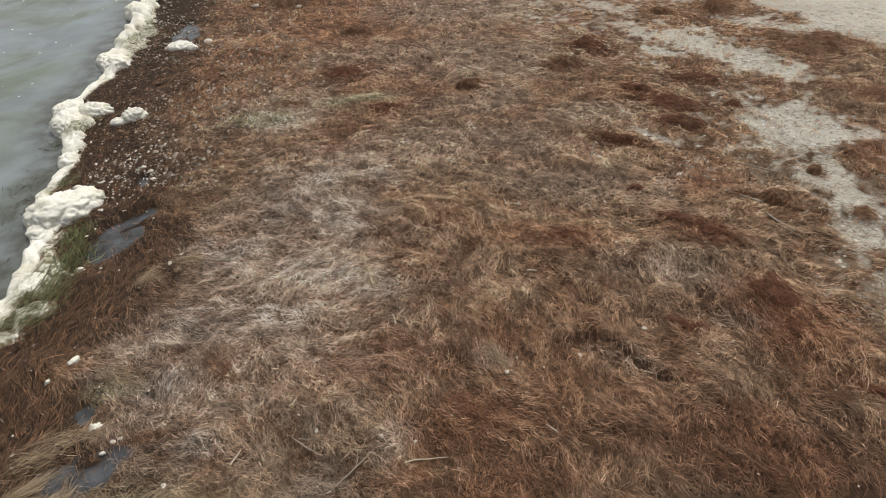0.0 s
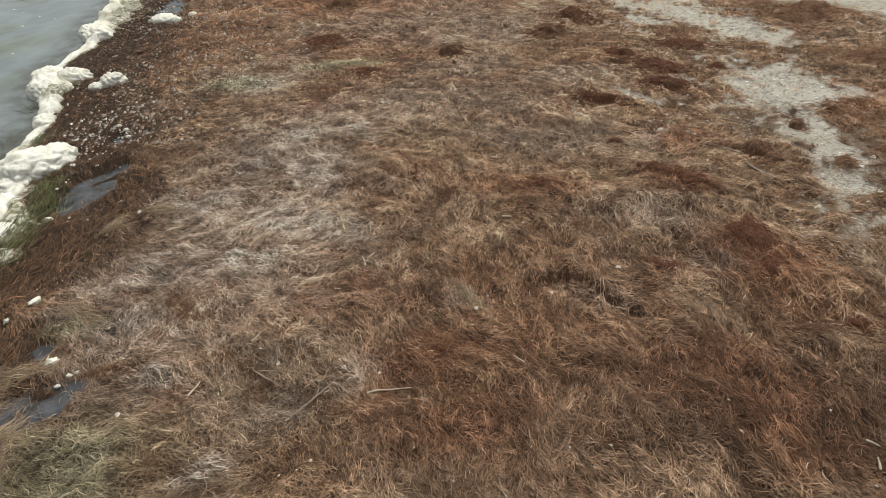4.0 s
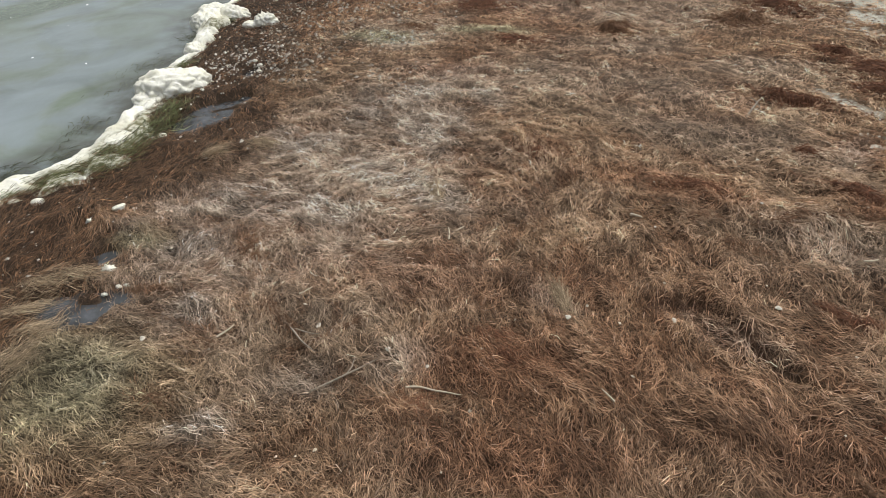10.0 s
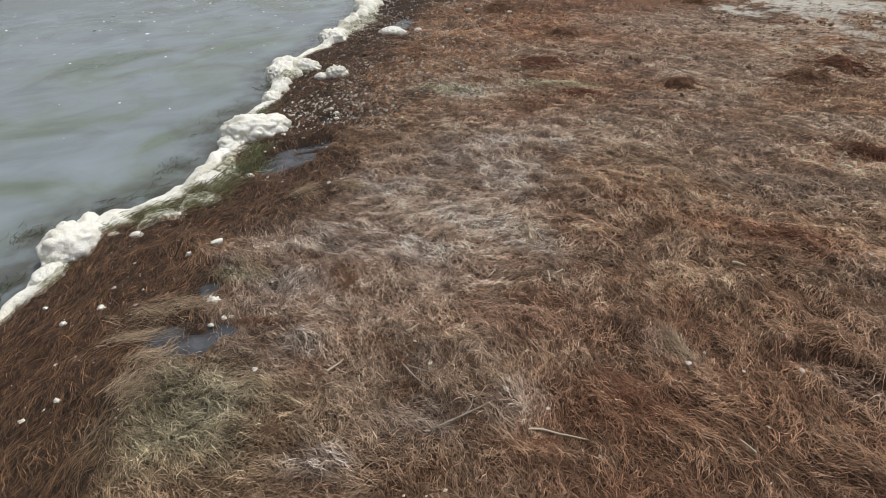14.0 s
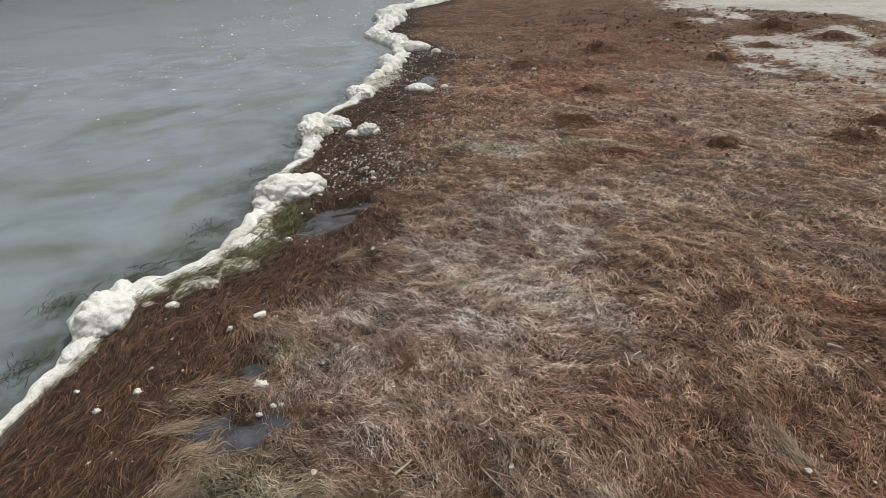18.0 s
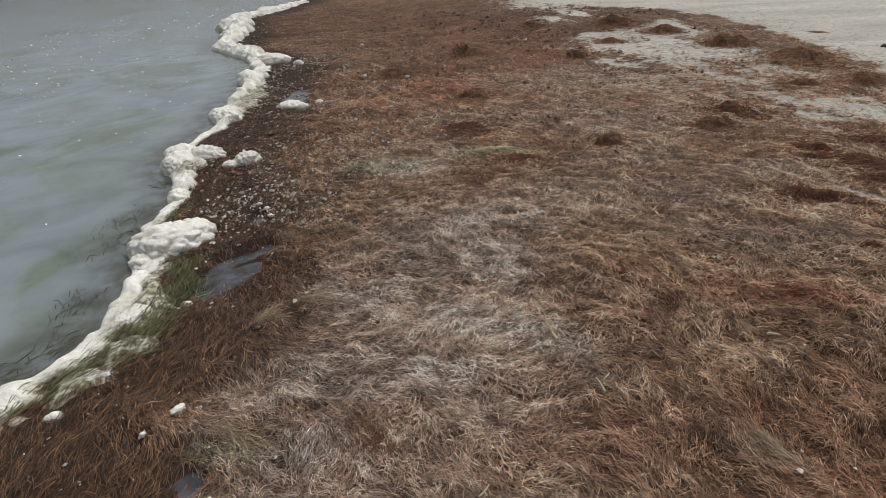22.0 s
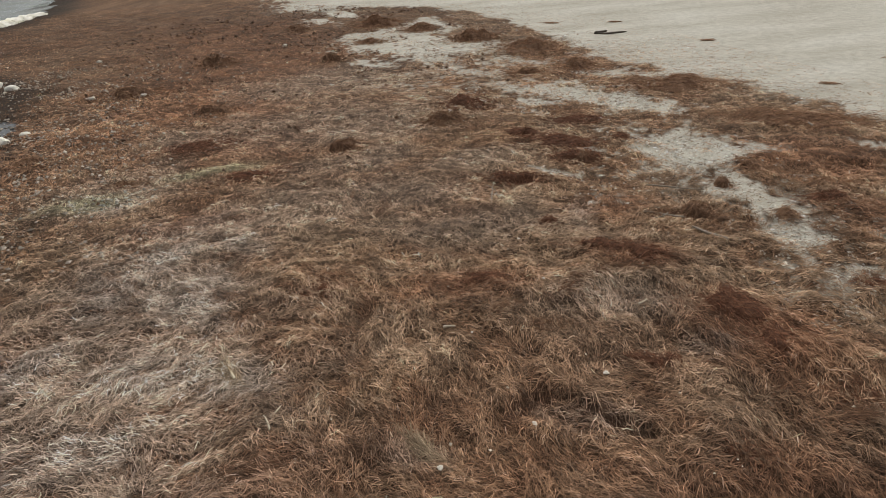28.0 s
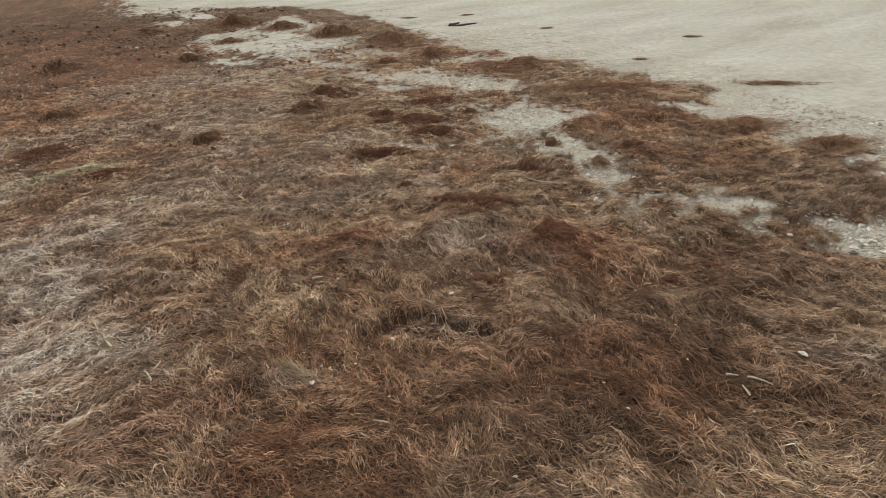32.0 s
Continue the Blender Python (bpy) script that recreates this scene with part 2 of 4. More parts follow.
class Sheet:
    """A field over the plan, worked out once on a fine grid and read between its points."""

    def __init__(self, fun, x0=-8.0, x1=5.2, y0=-3.0, y1=17.2, step=0.025):
        self.fun, self.x0, self.y0, self.step = fun, x0, y0, step
        self.nx, self.ny = int((x1 - x0) / step) + 1, int((y1 - y0) / step) + 1
        gx, gy = np.meshgrid(x0 + step * np.arange(self.nx), y0 + step * np.arange(self.ny))
        self.v = fun(gx.ravel(), gy.ravel()).reshape(self.ny, self.nx)

    def __call__(self, x, y):
        u = np.clip((np.asarray(x) - self.x0) / self.step, 0, self.nx - 1.001)
        v = np.clip((np.asarray(y) - self.y0) / self.step, 0, self.ny - 1.001)
        i, j = u.astype(int), v.astype(int)
        u, v, g = u - i, v - j, self.v
        out = (g[j, i] * (1 - u) + g[j, i + 1] * u) * (1 - v) + (g[j + 1, i] * (1 - u) + g[j + 1, i + 1] * u) * v
        x, y = np.asarray(x, float), np.asarray(y, float)
        off = (x < self.x0) | (x > self.x0 + self.step * (self.nx - 1)) | (y < self.y0) | (y > self.y0 + self.step * (self.ny - 1))
        if off.any():
            out[off] = self.fun(x[off], y[off])
        return out


class Streaks:
    """Noise smeared along the lie of the strands, with mean 0 and spread 1: wisps where the step is small, tufts where it is large."""

    def __init__(self, turn, x0, x1, y0, y1, step, reach, seed):
        self.x0, self.y0, self.step = x0, y0, step
        self.nx, self.ny = int((x1 - x0) / step) + 1, int((y1 - y0) / step) + 1
        speck = np.random.default_rng(seed).normal(0, 1, (self.ny, self.nx)).astype(np.float32)
        gi, gj = np.meshgrid(np.arange(self.nx), np.arange(self.ny))
        a = turn((x0 + step * gi).ravel(), (y0 + step * gj).ravel()).reshape(self.ny, self.nx)
        c, s = np.cos(a).astype(np.float32), np.sin(a).astype(np.float32)
        total = speck.copy()
        for way in (1, -1):
            px, py = gi.astype(np.float32), gj.astype(np.float32)
            for _ in range(max(int(reach / step), 2)):
                i, j = np.clip(px, 0, self.nx - 1).astype(np.int32), np.clip(py, 0, self.ny - 1).astype(np.int32)
                px, py = px + way * c[j, i], py + way * s[j, i]
                total += speck[np.clip(py + 0.5, 0, self.ny - 1).astype(np.int32), np.clip(px + 0.5, 0, self.nx - 1).astype(np.int32)]
        self.v = np.clip((total - total.mean()) / total.std(), -2.2, 2.2)

    def __call__(self, x, y):
        u = np.clip((np.asarray(x) - self.x0) / self.step, 0, self.nx - 1.001)
        v = np.clip((np.asarray(y) - self.y0) / self.step, 0, self.ny - 1.001)
        i, j = u.astype(int), v.astype(int)
        u, v, g = u - i, v - j, self.v
        return (g[j, i] * (1 - u) + g[j, i + 1] * u) * (1 - v) + (g[j + 1, i] * (1 - u) + g[j + 1, i + 1] * u) * v


SANDY, POOLED, WETTED, GROUND = Sheet(sandy), Sheet(pooled), Sheet(wetted), Sheet(ground_z)
REDDISH = Sheet(lambda x, y: patches(x, y, RED_MEADOW, 0.6, 0.6, 2.5, 33))
GREYISH = Sheet(lambda x, y: patches(x, y, GREY_MEADOW, 0.6, 0.6, 2.5, 34))
BLEACHED = Sheet(lambda x, y: np.maximum(0.92 * patches(x, y, PALE_SHORE, 0.6, 0.8, 3.5, 35), 0.5 * patches(x, y, PALE_MEADOW, 0.5, 0.8, 5.0, 36)))
GREENISH = Sheet(lambda x, y: patches(x, y, GREEN_SHORE, 0.3, 0.6, 4.0, 37))
SHADY = Sheet(lambda x, y: patches(x, y, DARK_MEADOW, 0.5, 0.7, 2.0, 44))
PATCHY = Sheet(lambda x, y: smooth(0.3, 0.68, 0.3 * fbm(x * 2.6, y * 2.6, 40) + 0.4 * fbm(x * 7, y * 7, 38) + 0.3 * fbm(x * 17, y * 17, 39)))
BIG, MID = Sheet(lambda x, y: fbm(x * 0.8, y * 0.8, 31)), Sheet(lambda x, y: fbm(x * 3.1, y * 3.1, 32))


def flow(x, y):
    """The way the strands were combed by water and wind."""
    free = radians(-34) + 2.4 * (fbm(x * 0.75, y * 0.75, 51, 3) - 0.5) + 2.6 * (fbm(x * 3, y * 3, 52, 2) - 0.5)
    combed = radians(108) + 1.3 * (fbm(x * 2.2, y * 2.2, 53, 3) - 0.5)
    return free + (combed - math.pi - free) * WETTED(x, y)


FLOW = Sheet(flow)
WISP_NEAR = Streaks(FLOW, -2.9, 4.2, 0.2, 3.3, 0.006, 0.014, 91)
WISP_FAR = Streaks(FLOW, -7.2, 4.8, 2.8, 11.0, 0.015, 0.03, 92)
TUFTS = Streaks(FLOW, -7.2, 4.8, -0.2, 11.0, 0.022, 0.044, 93)


def wisp(x, y):
    """Single wisps: fine close to the walk, coarser further off."""
    near = 1 - smooth(2.9, 3.2, y)
    return WISP_NEAR(x, y) * near + WISP_FAR(x, y) * (1 - near) * (1 - smooth(10.0, 11.0, y))


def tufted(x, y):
    """Hand-sized tufts: raised and tinted light, or sunken and tinted dark like shaded hollows."""
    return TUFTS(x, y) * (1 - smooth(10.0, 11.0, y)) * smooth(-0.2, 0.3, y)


# base colours of the dry and wet wrack
BROWN, TAN, PALE, RED, GREY = np.array([[0.305, 0.182, 0.102], [0.42, 0.286, 0.184], [0.58, 0.49, 0.415], [0.295, 0.143, 0.074], [0.43, 0.325, 0.245]])
# the soil is near black, standing in for shade between strands
DARK, WET, GREEN, SHADED_SOIL = np.array([[0.17, 0.082, 0.044], [0.10, 0.054, 0.028], [0.34, 0.325, 0.2], [0.05, 0.033, 0.022]])


def blend(a, b, w):
    return a + (b - a) * np.broadcast_to(np.asarray(w, float), (len(a),))[:, None]


def mat_colour(x, y, rnd):
    """Colour of the strands lying at x, y; rnd spreads neighbouring strands."""
    big, mid, tuft = BIG(x, y), MID(x, y), tufted(x, y)
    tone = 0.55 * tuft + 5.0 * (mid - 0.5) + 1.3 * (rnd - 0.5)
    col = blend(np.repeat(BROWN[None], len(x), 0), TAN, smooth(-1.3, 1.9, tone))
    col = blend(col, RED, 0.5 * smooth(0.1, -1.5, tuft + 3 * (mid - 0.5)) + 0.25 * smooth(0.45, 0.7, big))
    col = blend(col, RED, 0.8 * REDDISH(x, y))
    col = blend(col, RED, np.interp(y, [3.6, 5.2], [0.0, 0.42]) * smooth(0.9, -0.6, x))
    col = blend(col, GREY, 0.55 * GREYISH(x, y))
    col = blend(col, PALE, 0.85 * BLEACHED(x, y) * smooth(-1.3, 0.5, 0.5 * tuft + 1.6 * (rnd - 0.35)))
    col = blend(col, GREEN, 0.75 * GREENISH(x, y))
    col = blend(col, PALE, 0.35 * smooth(0.95, 0.98, rnd))
    col = blend(col, DARK, 0.5 * SHADY(x, y))
    wet = WETTED(x, y)
    # painted light: tint rises with y, offsetting shade seen at far grazing angles
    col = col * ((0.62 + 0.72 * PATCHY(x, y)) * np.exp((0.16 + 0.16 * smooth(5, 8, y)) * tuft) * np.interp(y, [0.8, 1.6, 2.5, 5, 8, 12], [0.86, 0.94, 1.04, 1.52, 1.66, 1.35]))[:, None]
    col = blend(col, WET * 1.9, 0.92 * wet * (rnd < 0.3))
    return blend(col, WET * 0.9, 0.95 * wet * (rnd >= 0.3))


# ---- materials ----
def material(name, rough=0.8, spec=0.3):
    m = bpy.data.materials.new(name)
    m.use_nodes = True
    b = m.node_tree.nodes["Principled BSDF"]
    b.inputs["Roughness"].default_value = rough
    b.inputs["Specular IOR Level"].default_value = spec
    return m, m.node_tree.nodes, m.node_tree.links, b


def noise_node(nodes, links, scale, detail=4, where="Object", coord=None):
    c = coord or nodes.new("ShaderNodeTexCoord")
    n = nodes.new("ShaderNodeTexNoise")
    n.inputs["Scale"].default_value = scale
    n.inputs["Detail"].default_value = detail
    links.new(c.outputs[where], n.inputs["Vector"])
    return n


def mixed(nodes, links, fac, a, b, mode="MIX"):
    """A colour mix; a and b are sockets or colours."""
    m = nodes.new("ShaderNodeMix")
    m.data_type, m.blend_type = "RGBA", mode
    for socket, v in ((m.inputs[0], fac), (m.inputs[6], a), (m.inputs[7], b)):
        if isinstance(v, (int, float)):
            socket.default_value = v
        elif isinstance(v, tuple):
            socket.default_value = (*v, 1)
        else:
            links.new(v, socket)
    return m.outputs[2]


def ramp(nodes, links, src, *stops):
    r = nodes.new("ShaderNodeValToRGB")
    while len(r.color_ramp.elements) < len(stops):
        r.color_ramp.elements.new(0.5)
    for e, (p, c) in zip(r.color_ramp.elements, stops):
        e.position, e.color = p, (*c, 1) if isinstance(c, tuple) else (c, c, c, 1)
    links.new(src, r.inputs["Fac"])
    return r.outputs["Color"]


def bumped(nodes, links, b, src, strength, distance):
    n = nodes.new("ShaderNodeBump")
    n.inputs["Strength"].default_value = strength
    n.inputs["Distance"].default_value = distance
    links.new(src, n.inputs["Height"])
    links.new(n.outputs["Normal"], b.inputs["Normal"])


def plain(name, colour, rough=0.75, spec=0.3, vary=0.35, scale=40, relief=0.002):
    """A mottled matt material with a fine grain."""
    m, nodes, links, b = material(name, rough, spec)
    n = noise_node(nodes, links, scale)
    big = noise_node(nodes, links, scale / 7)
    low = tuple(c * (1 - vary) for c in colour)
    col = mixed(nodes, links, ramp(nodes, links, n.outputs["Fac"], (0.3, 0.0), (0.7, 1.0)), low, colour)
    col = mixed(nodes, links, 0.45, col, ramp(nodes, links, big.outputs["Fac"], (0.3, 0.55), (0.7, 1.0)), "MULTIPLY")
    links.new(col, b.inputs["Base Color"])
    bumped(nodes, links, b, n.outputs["Fac"], 0.5, relief)
    return m


def tinted(name, rough, spec, grain=60, relief=0.0):
    """Takes its colour from the mesh's own tint."""
    m, nodes, links, b = material(name, rough, spec)
    a = nodes.new("ShaderNodeAttribute")
    a.attribute_name = "tint"
    n = noise_node(nodes, links, grain)
    col = mixed(nodes, links, 0.6, a.outputs["Color"], ramp(nodes, links, n.outputs["Fac"], (0.3, 0.6), (0.7, 1.15)), "MULTIPLY")
    links.new(col, b.inputs["Base Color"])
    if relief:
        bumped(nodes, links, b, n.outputs["Fac"], 0.6, relief)
    return m


MAT_STRAND = tinted("dry_seagrass", 0.75, 0.2)
MAT_WRACK = tinted("wet_seagrass", 0.55, 0.25)
MAT_CHIP = tinted("shell_chip", 0.6, 0.3, 90)
MAT_SHELL = plain("bleached_shell", (0.74, 0.69, 0.6), 0.5, 0.4, 0.2, 90, 0.001)
MAT_TWIG = plain("bleached_driftwood", (0.42, 0.36, 0.29), 0.8, 0.2, 0.45, 60, 0.002)
MAT_DARKWOOD = plain("waterlogged_wood", (0.12, 0.1, 0.08), 0.8, 0.2, 0.4, 40, 0.004)
MAT_BONE = plain("dry_reed", (0.66, 0.58, 0.44), 0.7, 0.25, 0.25, 60, 0.001)


def ground_material():
    m, nodes, links, b = material("beach_ground", 0.9, 0.2)
    a = nodes.new("ShaderNodeAttribute")
    a.attribute_name = "tint"
    s = nodes.new("ShaderNodeAttribute")
    s.attribute_name = "sand"
    coord = nodes.new("ShaderNodeTexCoord")
    fine = noise_node(nodes, links, 160, 3, "Object", coord)
    mid = noise_node(nodes, links, 14, 5, "Object", coord)
    stretch = nodes.new("ShaderNodeMapping")
    stretch.inputs["Rotation"].default_value = (0, 0, radians(28))
    stretch.inputs["Scale"].default_value = (0.5, 1.5, 1)
    links.new(coord.outputs["Object"], stretch.inputs["Vector"])
    streak = nodes.new("ShaderNodeTexNoise")
    streak.inputs["Scale"].default_value = 1.1
    streak.inputs["Detail"].default_value = 7
    links.new(stretch.outputs["Vector"], streak.inputs["Vector"])
    shade = ramp(nodes, links, streak.outputs["Fac"], (0.3, (0.40, 0.375, 0.315)), (0.5, (0.48, 0.458, 0.395)), (0.7, (0.535, 0.52, 0.46)))
    sandc = mixed(nodes, links, 0.7, shade, ramp(nodes, links, mid.outputs["Fac"], (0.35, 0.78), (0.65, 1.05)), "MULTIPLY")
    sandc = mixed(nodes, links, 0.8, sandc, ramp(nodes, links, fine.outputs["Fac"], (0.3, 0.5), (0.46, 0.95), (0.7, 1.3)), "MULTIPLY")
    dark = mixed(nodes, links, 0.8, a.outputs["Color"], ramp(nodes, links, mid.outputs["Fac"], (0.3, 0.5), (0.7, 1.2)), "MULTIPLY")
    dark = mixed(nodes, links, 0.7, dark, ramp(nodes, links, fine.outputs["Fac"], (0.3, 0.5), (0.7, 1.3)), "MULTIPLY")
    edge = nodes.new("ShaderNodeMath")
    edge.operation = "MULTIPLY_ADD"
    links.new(mid.outputs["Fac"], edge.inputs[0])
    edge.inputs[1].default_value = 0.5
    links.new(s.outputs["Fac"], edge.inputs[2])
    keep = ramp(nodes, links, edge.outputs[0], (0.45, 0.0), (0.98, 1.0))
    links.new(mixed(nodes, links, keep, dark, sandc), b.inputs["Base Color"])
    add = nodes.new("ShaderNodeMath")
    add.operation = "MULTIPLY_ADD"
    links.new(fine.outputs["Fac"], add.inputs[0])
    add.inputs[1].default_value = 0.35
    links.new(mid.outputs["Fac"], add.inputs[2])
    bumped(nodes, links, b, add.outputs[0], 0.6, 0.012)
    return m


def water_material():
    m, nodes, links, b = material("murky_water", 0.1, 0.5)
    b.inputs["IOR"].default_value = 1.333
    a = nodes.new("ShaderNodeAttribute")
    a.attribute_name = "shallow"
    coord = nodes.new("ShaderNodeTexCoord")
    swirl = noise_node(nodes, links, 0.7, 5, "Object", coord)
    swirl.inputs["Distortion"].default_value = 1.1
    cloud = noise_node(nodes, links, 1.9, 5, "Object", coord)
    cloud.inputs["Distortion"].default_value = 0.9
    silt = ramp(nodes, links, swirl.outputs["Fac"], (0.37, (0.155, 0.188, 0.143)), (0.45, (0.203, 0.235, 0.218)), (0.5, (0.216, 0.252, 0.257)), (0.66, (0.24, 0.28, 0.298)))
    silt = mixed(nodes, links, 0.5, silt, ramp(nodes, links, cloud.outputs["Fac"], (0.34, 0.62), (0.48, 0.93), (0.62, 1.15)), "MULTIPLY")
    weed = noise_node(nodes, links, 7, 5, "Object", coord)
    mask = nodes.new("ShaderNodeMath")
    mask.operation = "MULTIPLY"
    links.new(a.outputs["Fac"], mask.inputs[0])
    links.new(ramp(nodes, links, weed.outputs["Fac"], (0.35, 0.35), (0.6, 1.0)), mask.inputs[1])
    links.new(mixed(nodes, links, mask.outputs[0], silt, (0.085, 0.085, 0.07)), b.inputs["Base Color"])
    ripple = noise_node(nodes, links, 4.5, 4, "Object", coord)
    ripple.inputs["Distortion"].default_value = 0.6
    bumped(nodes, links, b, ripple.outputs["Fac"], 0.12, 0.03)
    return m


def puddle_material():
    m, nodes, links, b = material("puddle_water", 0.09, 0.5)
    n = noise_node(nodes, links, 9, 5)
    # lighter bluish mottling paints part of the sky's reflection into the base colour
    links.new(ramp(nodes, links, n.outputs["Fac"], (0.35, (0.035, 0.032, 0.03)), (0.52, (0.06, 0.062, 0.066)), (0.7, (0.11, 0.115, 0.128))), b.inputs["Base Color"])
    bumped(nodes, links, b, n.outputs["Fac"], 0.3, 0.03)
    return m


def foam_material():
    m, nodes, links, b = material("sea_foam", 0.85, 0.25)
    coord = nodes.new("ShaderNodeTexCoord")
    big = noise_node(nodes, links, 5, 5, "Object", coord)
    fine = noise_node(nodes, links, 45, 4, "Object", coord)
    bub = nodes.new("ShaderNodeTexVoronoi")
    bub.inputs["Scale"].default_value = 130
    links.new(coord.outputs["Object"], bub.inputs["Vector"])
    col = ramp(nodes, links, big.outputs["Fac"], (0.3, (0.74, 0.71, 0.58)), (0.48, (0.85, 0.83, 0.74)), (0.7, (0.88, 0.865, 0.79)))
    col = mixed(nodes, links, 0.6, col, ramp(nodes, links, fine.outputs["Fac"], (0.3, 0.78), (0.55, 1.0)), "MULTIPLY")
    a = nodes.new("ShaderNodeAttribute")
    a.attribute_name = "stain"
    st = nodes.new("ShaderNodeMath")
    st.operation = "MULTIPLY"
    links.new(a.outputs["Fac"], st.inputs[0])
    links.new(ramp(nodes, links, fine.outputs["Fac"], (0.35, 0.2), (0.6, 1.0)), st.inputs[1])
    links.new(mixed(nodes, links, st.outputs[0], col, (0.20, 0.19, 0.11)), b.inputs["Base Color"])
    b.inputs["Subsurface Weight"].default_value = 0.15
    b.inputs["Subsurface Radius"].default_value = (0.02, 0.02, 0.015)
    add = nodes.new("ShaderNodeMath")
    add.operation = "MULTIPLY_ADD"
    links.new(bub.outputs["Distance"], add.inputs[0])
    add.inputs[1].default_value = 0.25
    links.new(fine.outputs["Fac"], add.inputs[2])
    bumped(nodes, links, b, add.outputs[0], 0.55, 0.01)
    return m


MAT_GROUND, MAT_WATER, MAT_PUDDLE, MAT_FOAM = ground_material(), water_material(), puddle_material(), foam_material()


# ---- mesh helpers ----
def mesh_from(name, verts, faces, mat, smooth_shade=True, **fields):
    """A mesh from arrays: faces is a list of integer arrays of one width each; fields are point attributes."""
    me = bpy.data.meshes.new(name)
    verts = np.asarray(verts, np.float32)
    me.vertices.add(len(verts))
    me.vertices.foreach_set("co", verts.ravel())
    loops = np.concatenate([f.ravel() for f in faces]).astype(np.int32)
    sizes = np.concatenate([np.full(len(f), f.shape[1]) for f in faces])
    me.loops.add(len(loops))
    me.loops.foreach_set("vertex_index", loops)
    me.polygons.add(len(sizes))
    me.polygons.foreach_set("loop_start", np.r_[0, np.cumsum(sizes)[:-1]].astype(np.int32))
    me.polygons.foreach_set("use_smooth", np.full(len(sizes), smooth_shade))
    for key, value in fields.items():
        value = np.asarray(value, np.float32)
        if value.ndim == 2:
            at = me.attributes.new(key, "FLOAT_COLOR", "POINT")
            at.data.foreach_set("color", np.c_[value, np.ones(len(value))].astype(np.float32).ravel())
        else:
            at = me.attributes.new(key, "FLOAT", "POINT")
            at.data.foreach_set("value", value)
    me.materials.append(mat)
    me.update(calc_edges=True)
    return me


def part(name, me, parent, label=""):
    ob = new(name, me)
    ob.parent = parent
    return tagged(ob, label)


def thing(name, me, label, category, group="", kind="", at=(0, 0, 0), turn=0.0):
    ob = new(name, me)
    ob.matrix_basis = pose(*at, 0, 0, turn)
    return tagged(ob, label, category, group, kind)


def grid_mesh(name, xs, ys, zfun, mat, **fields):
    gx, gy = np.meshgrid(xs, ys)
    x, y = gx.ravel(), gy.ravel()
    i = np.arange(len(x)).reshape(gx.shape)
    quads = np.stack([i[:-1, :-1], i[:-1, 1:], i[1:, 1:], i[1:, :-1]], -1).reshape(-1, 4)
    return mesh_from(name, np.c_[x, y, zfun(x, y)], [quads], mat, True, **{k: f(x, y) for k, f in fields.items()})


def axis(lo, hi, step, out_lo, out_hi, grow=1.17):
    """Even steps from lo to hi and growing ones out to both ends."""
    v = list(np.arange(lo, hi + step / 2, step))
    d = step
    while v[-1] < out_hi:
        d *= grow
        v.append(v[-1] + d)
    d = step
    while v[0] > out_lo:
        d *= grow
        v.insert(0, v[0] - d)
    return np.array(v)


def strand_arrays(x, y, ang, length, width, lift, rise, curl, roll, zfun=GROUND):
    """Tapered ribbons that lie over the ground, bent in the middle."""
    mx, my = x + 0.5 * length * np.cos(ang), y + 0.5 * length * np.sin(ang)
    ex, ey = mx + 0.5 * length * np.cos(ang + curl), my + 0.5 * length * np.sin(ang + curl)
    p0 = np.c_[x, y, zfun(x, y) + lift]
    p1 = np.c_[mx, my, zfun(mx, my) + lift + rise]
    p2 = np.c_[ex, ey, zfun(ex, ey) + lift * 0.6 + rise * 0.25]
    side = np.c_[-np.sin(ang) * np.cos(roll), np.cos(ang) * np.cos(roll), np.sin(roll)] * (width / 2)[:, None]
    v = np.stack([p0 - side * 0.8, p0 + side * 0.8, p1 - side, p1 + side, p2], 1).reshape(-1, 3)
    k = np.arange(len(x))[:, None] * 5
    return v, k + [0, 1, 3, 2], k + [2, 3, 4]


def strand_mesh(name, x, y, ang, length, width, lift, rise, curl, roll, colour, mat, zfun=GROUND):
    v, q, t = strand_arrays(x, y, ang, length, width, lift, rise, curl, roll, zfun)
    return mesh_from(name, v, [q, t], mat, False, tint=np.repeat(colour, 5, 0))


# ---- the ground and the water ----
def shaded_soil_tint(x, y):
    col = np.repeat(SHADED_SOIL[None], len(x), 0)
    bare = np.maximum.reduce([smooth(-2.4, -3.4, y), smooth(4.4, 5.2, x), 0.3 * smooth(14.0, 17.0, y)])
    # ground tint cut to a third under the mat: painted shade in gaps
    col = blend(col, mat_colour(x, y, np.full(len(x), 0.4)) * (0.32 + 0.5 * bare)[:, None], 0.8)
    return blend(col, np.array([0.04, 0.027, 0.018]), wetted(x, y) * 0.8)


ground = thing("ground", grid_mesh("ground", axis(-4.2, 4.4, 0.036, -420, 420), axis(0.1, 14.0, 0.036, -420, 420), ground_z, MAT_GROUND, tint=shaded_soil_tint, sand=sandy),
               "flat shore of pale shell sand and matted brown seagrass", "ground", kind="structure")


def shallow(x, y):
    s = inland(x, y)
    return 1 - smooth(0.02, 0.3 + 0.25 * fbm(x * 2, y * 2, 91), -s)


WATER_Z = -0.004
water = thing("water", grid_mesh("water", axis(-5.2, -1.9, 0.06, -420, -1.0), axis(0.0, 9.0, 0.06, -420, 420), lambda x, y: np.where(inland(x, y) > 0.25, -0.5, WATER_Z), MAT_WATER, shallow=shallow),
              "murky grey-green lagoon water with slight ripples", "water", kind="structure")

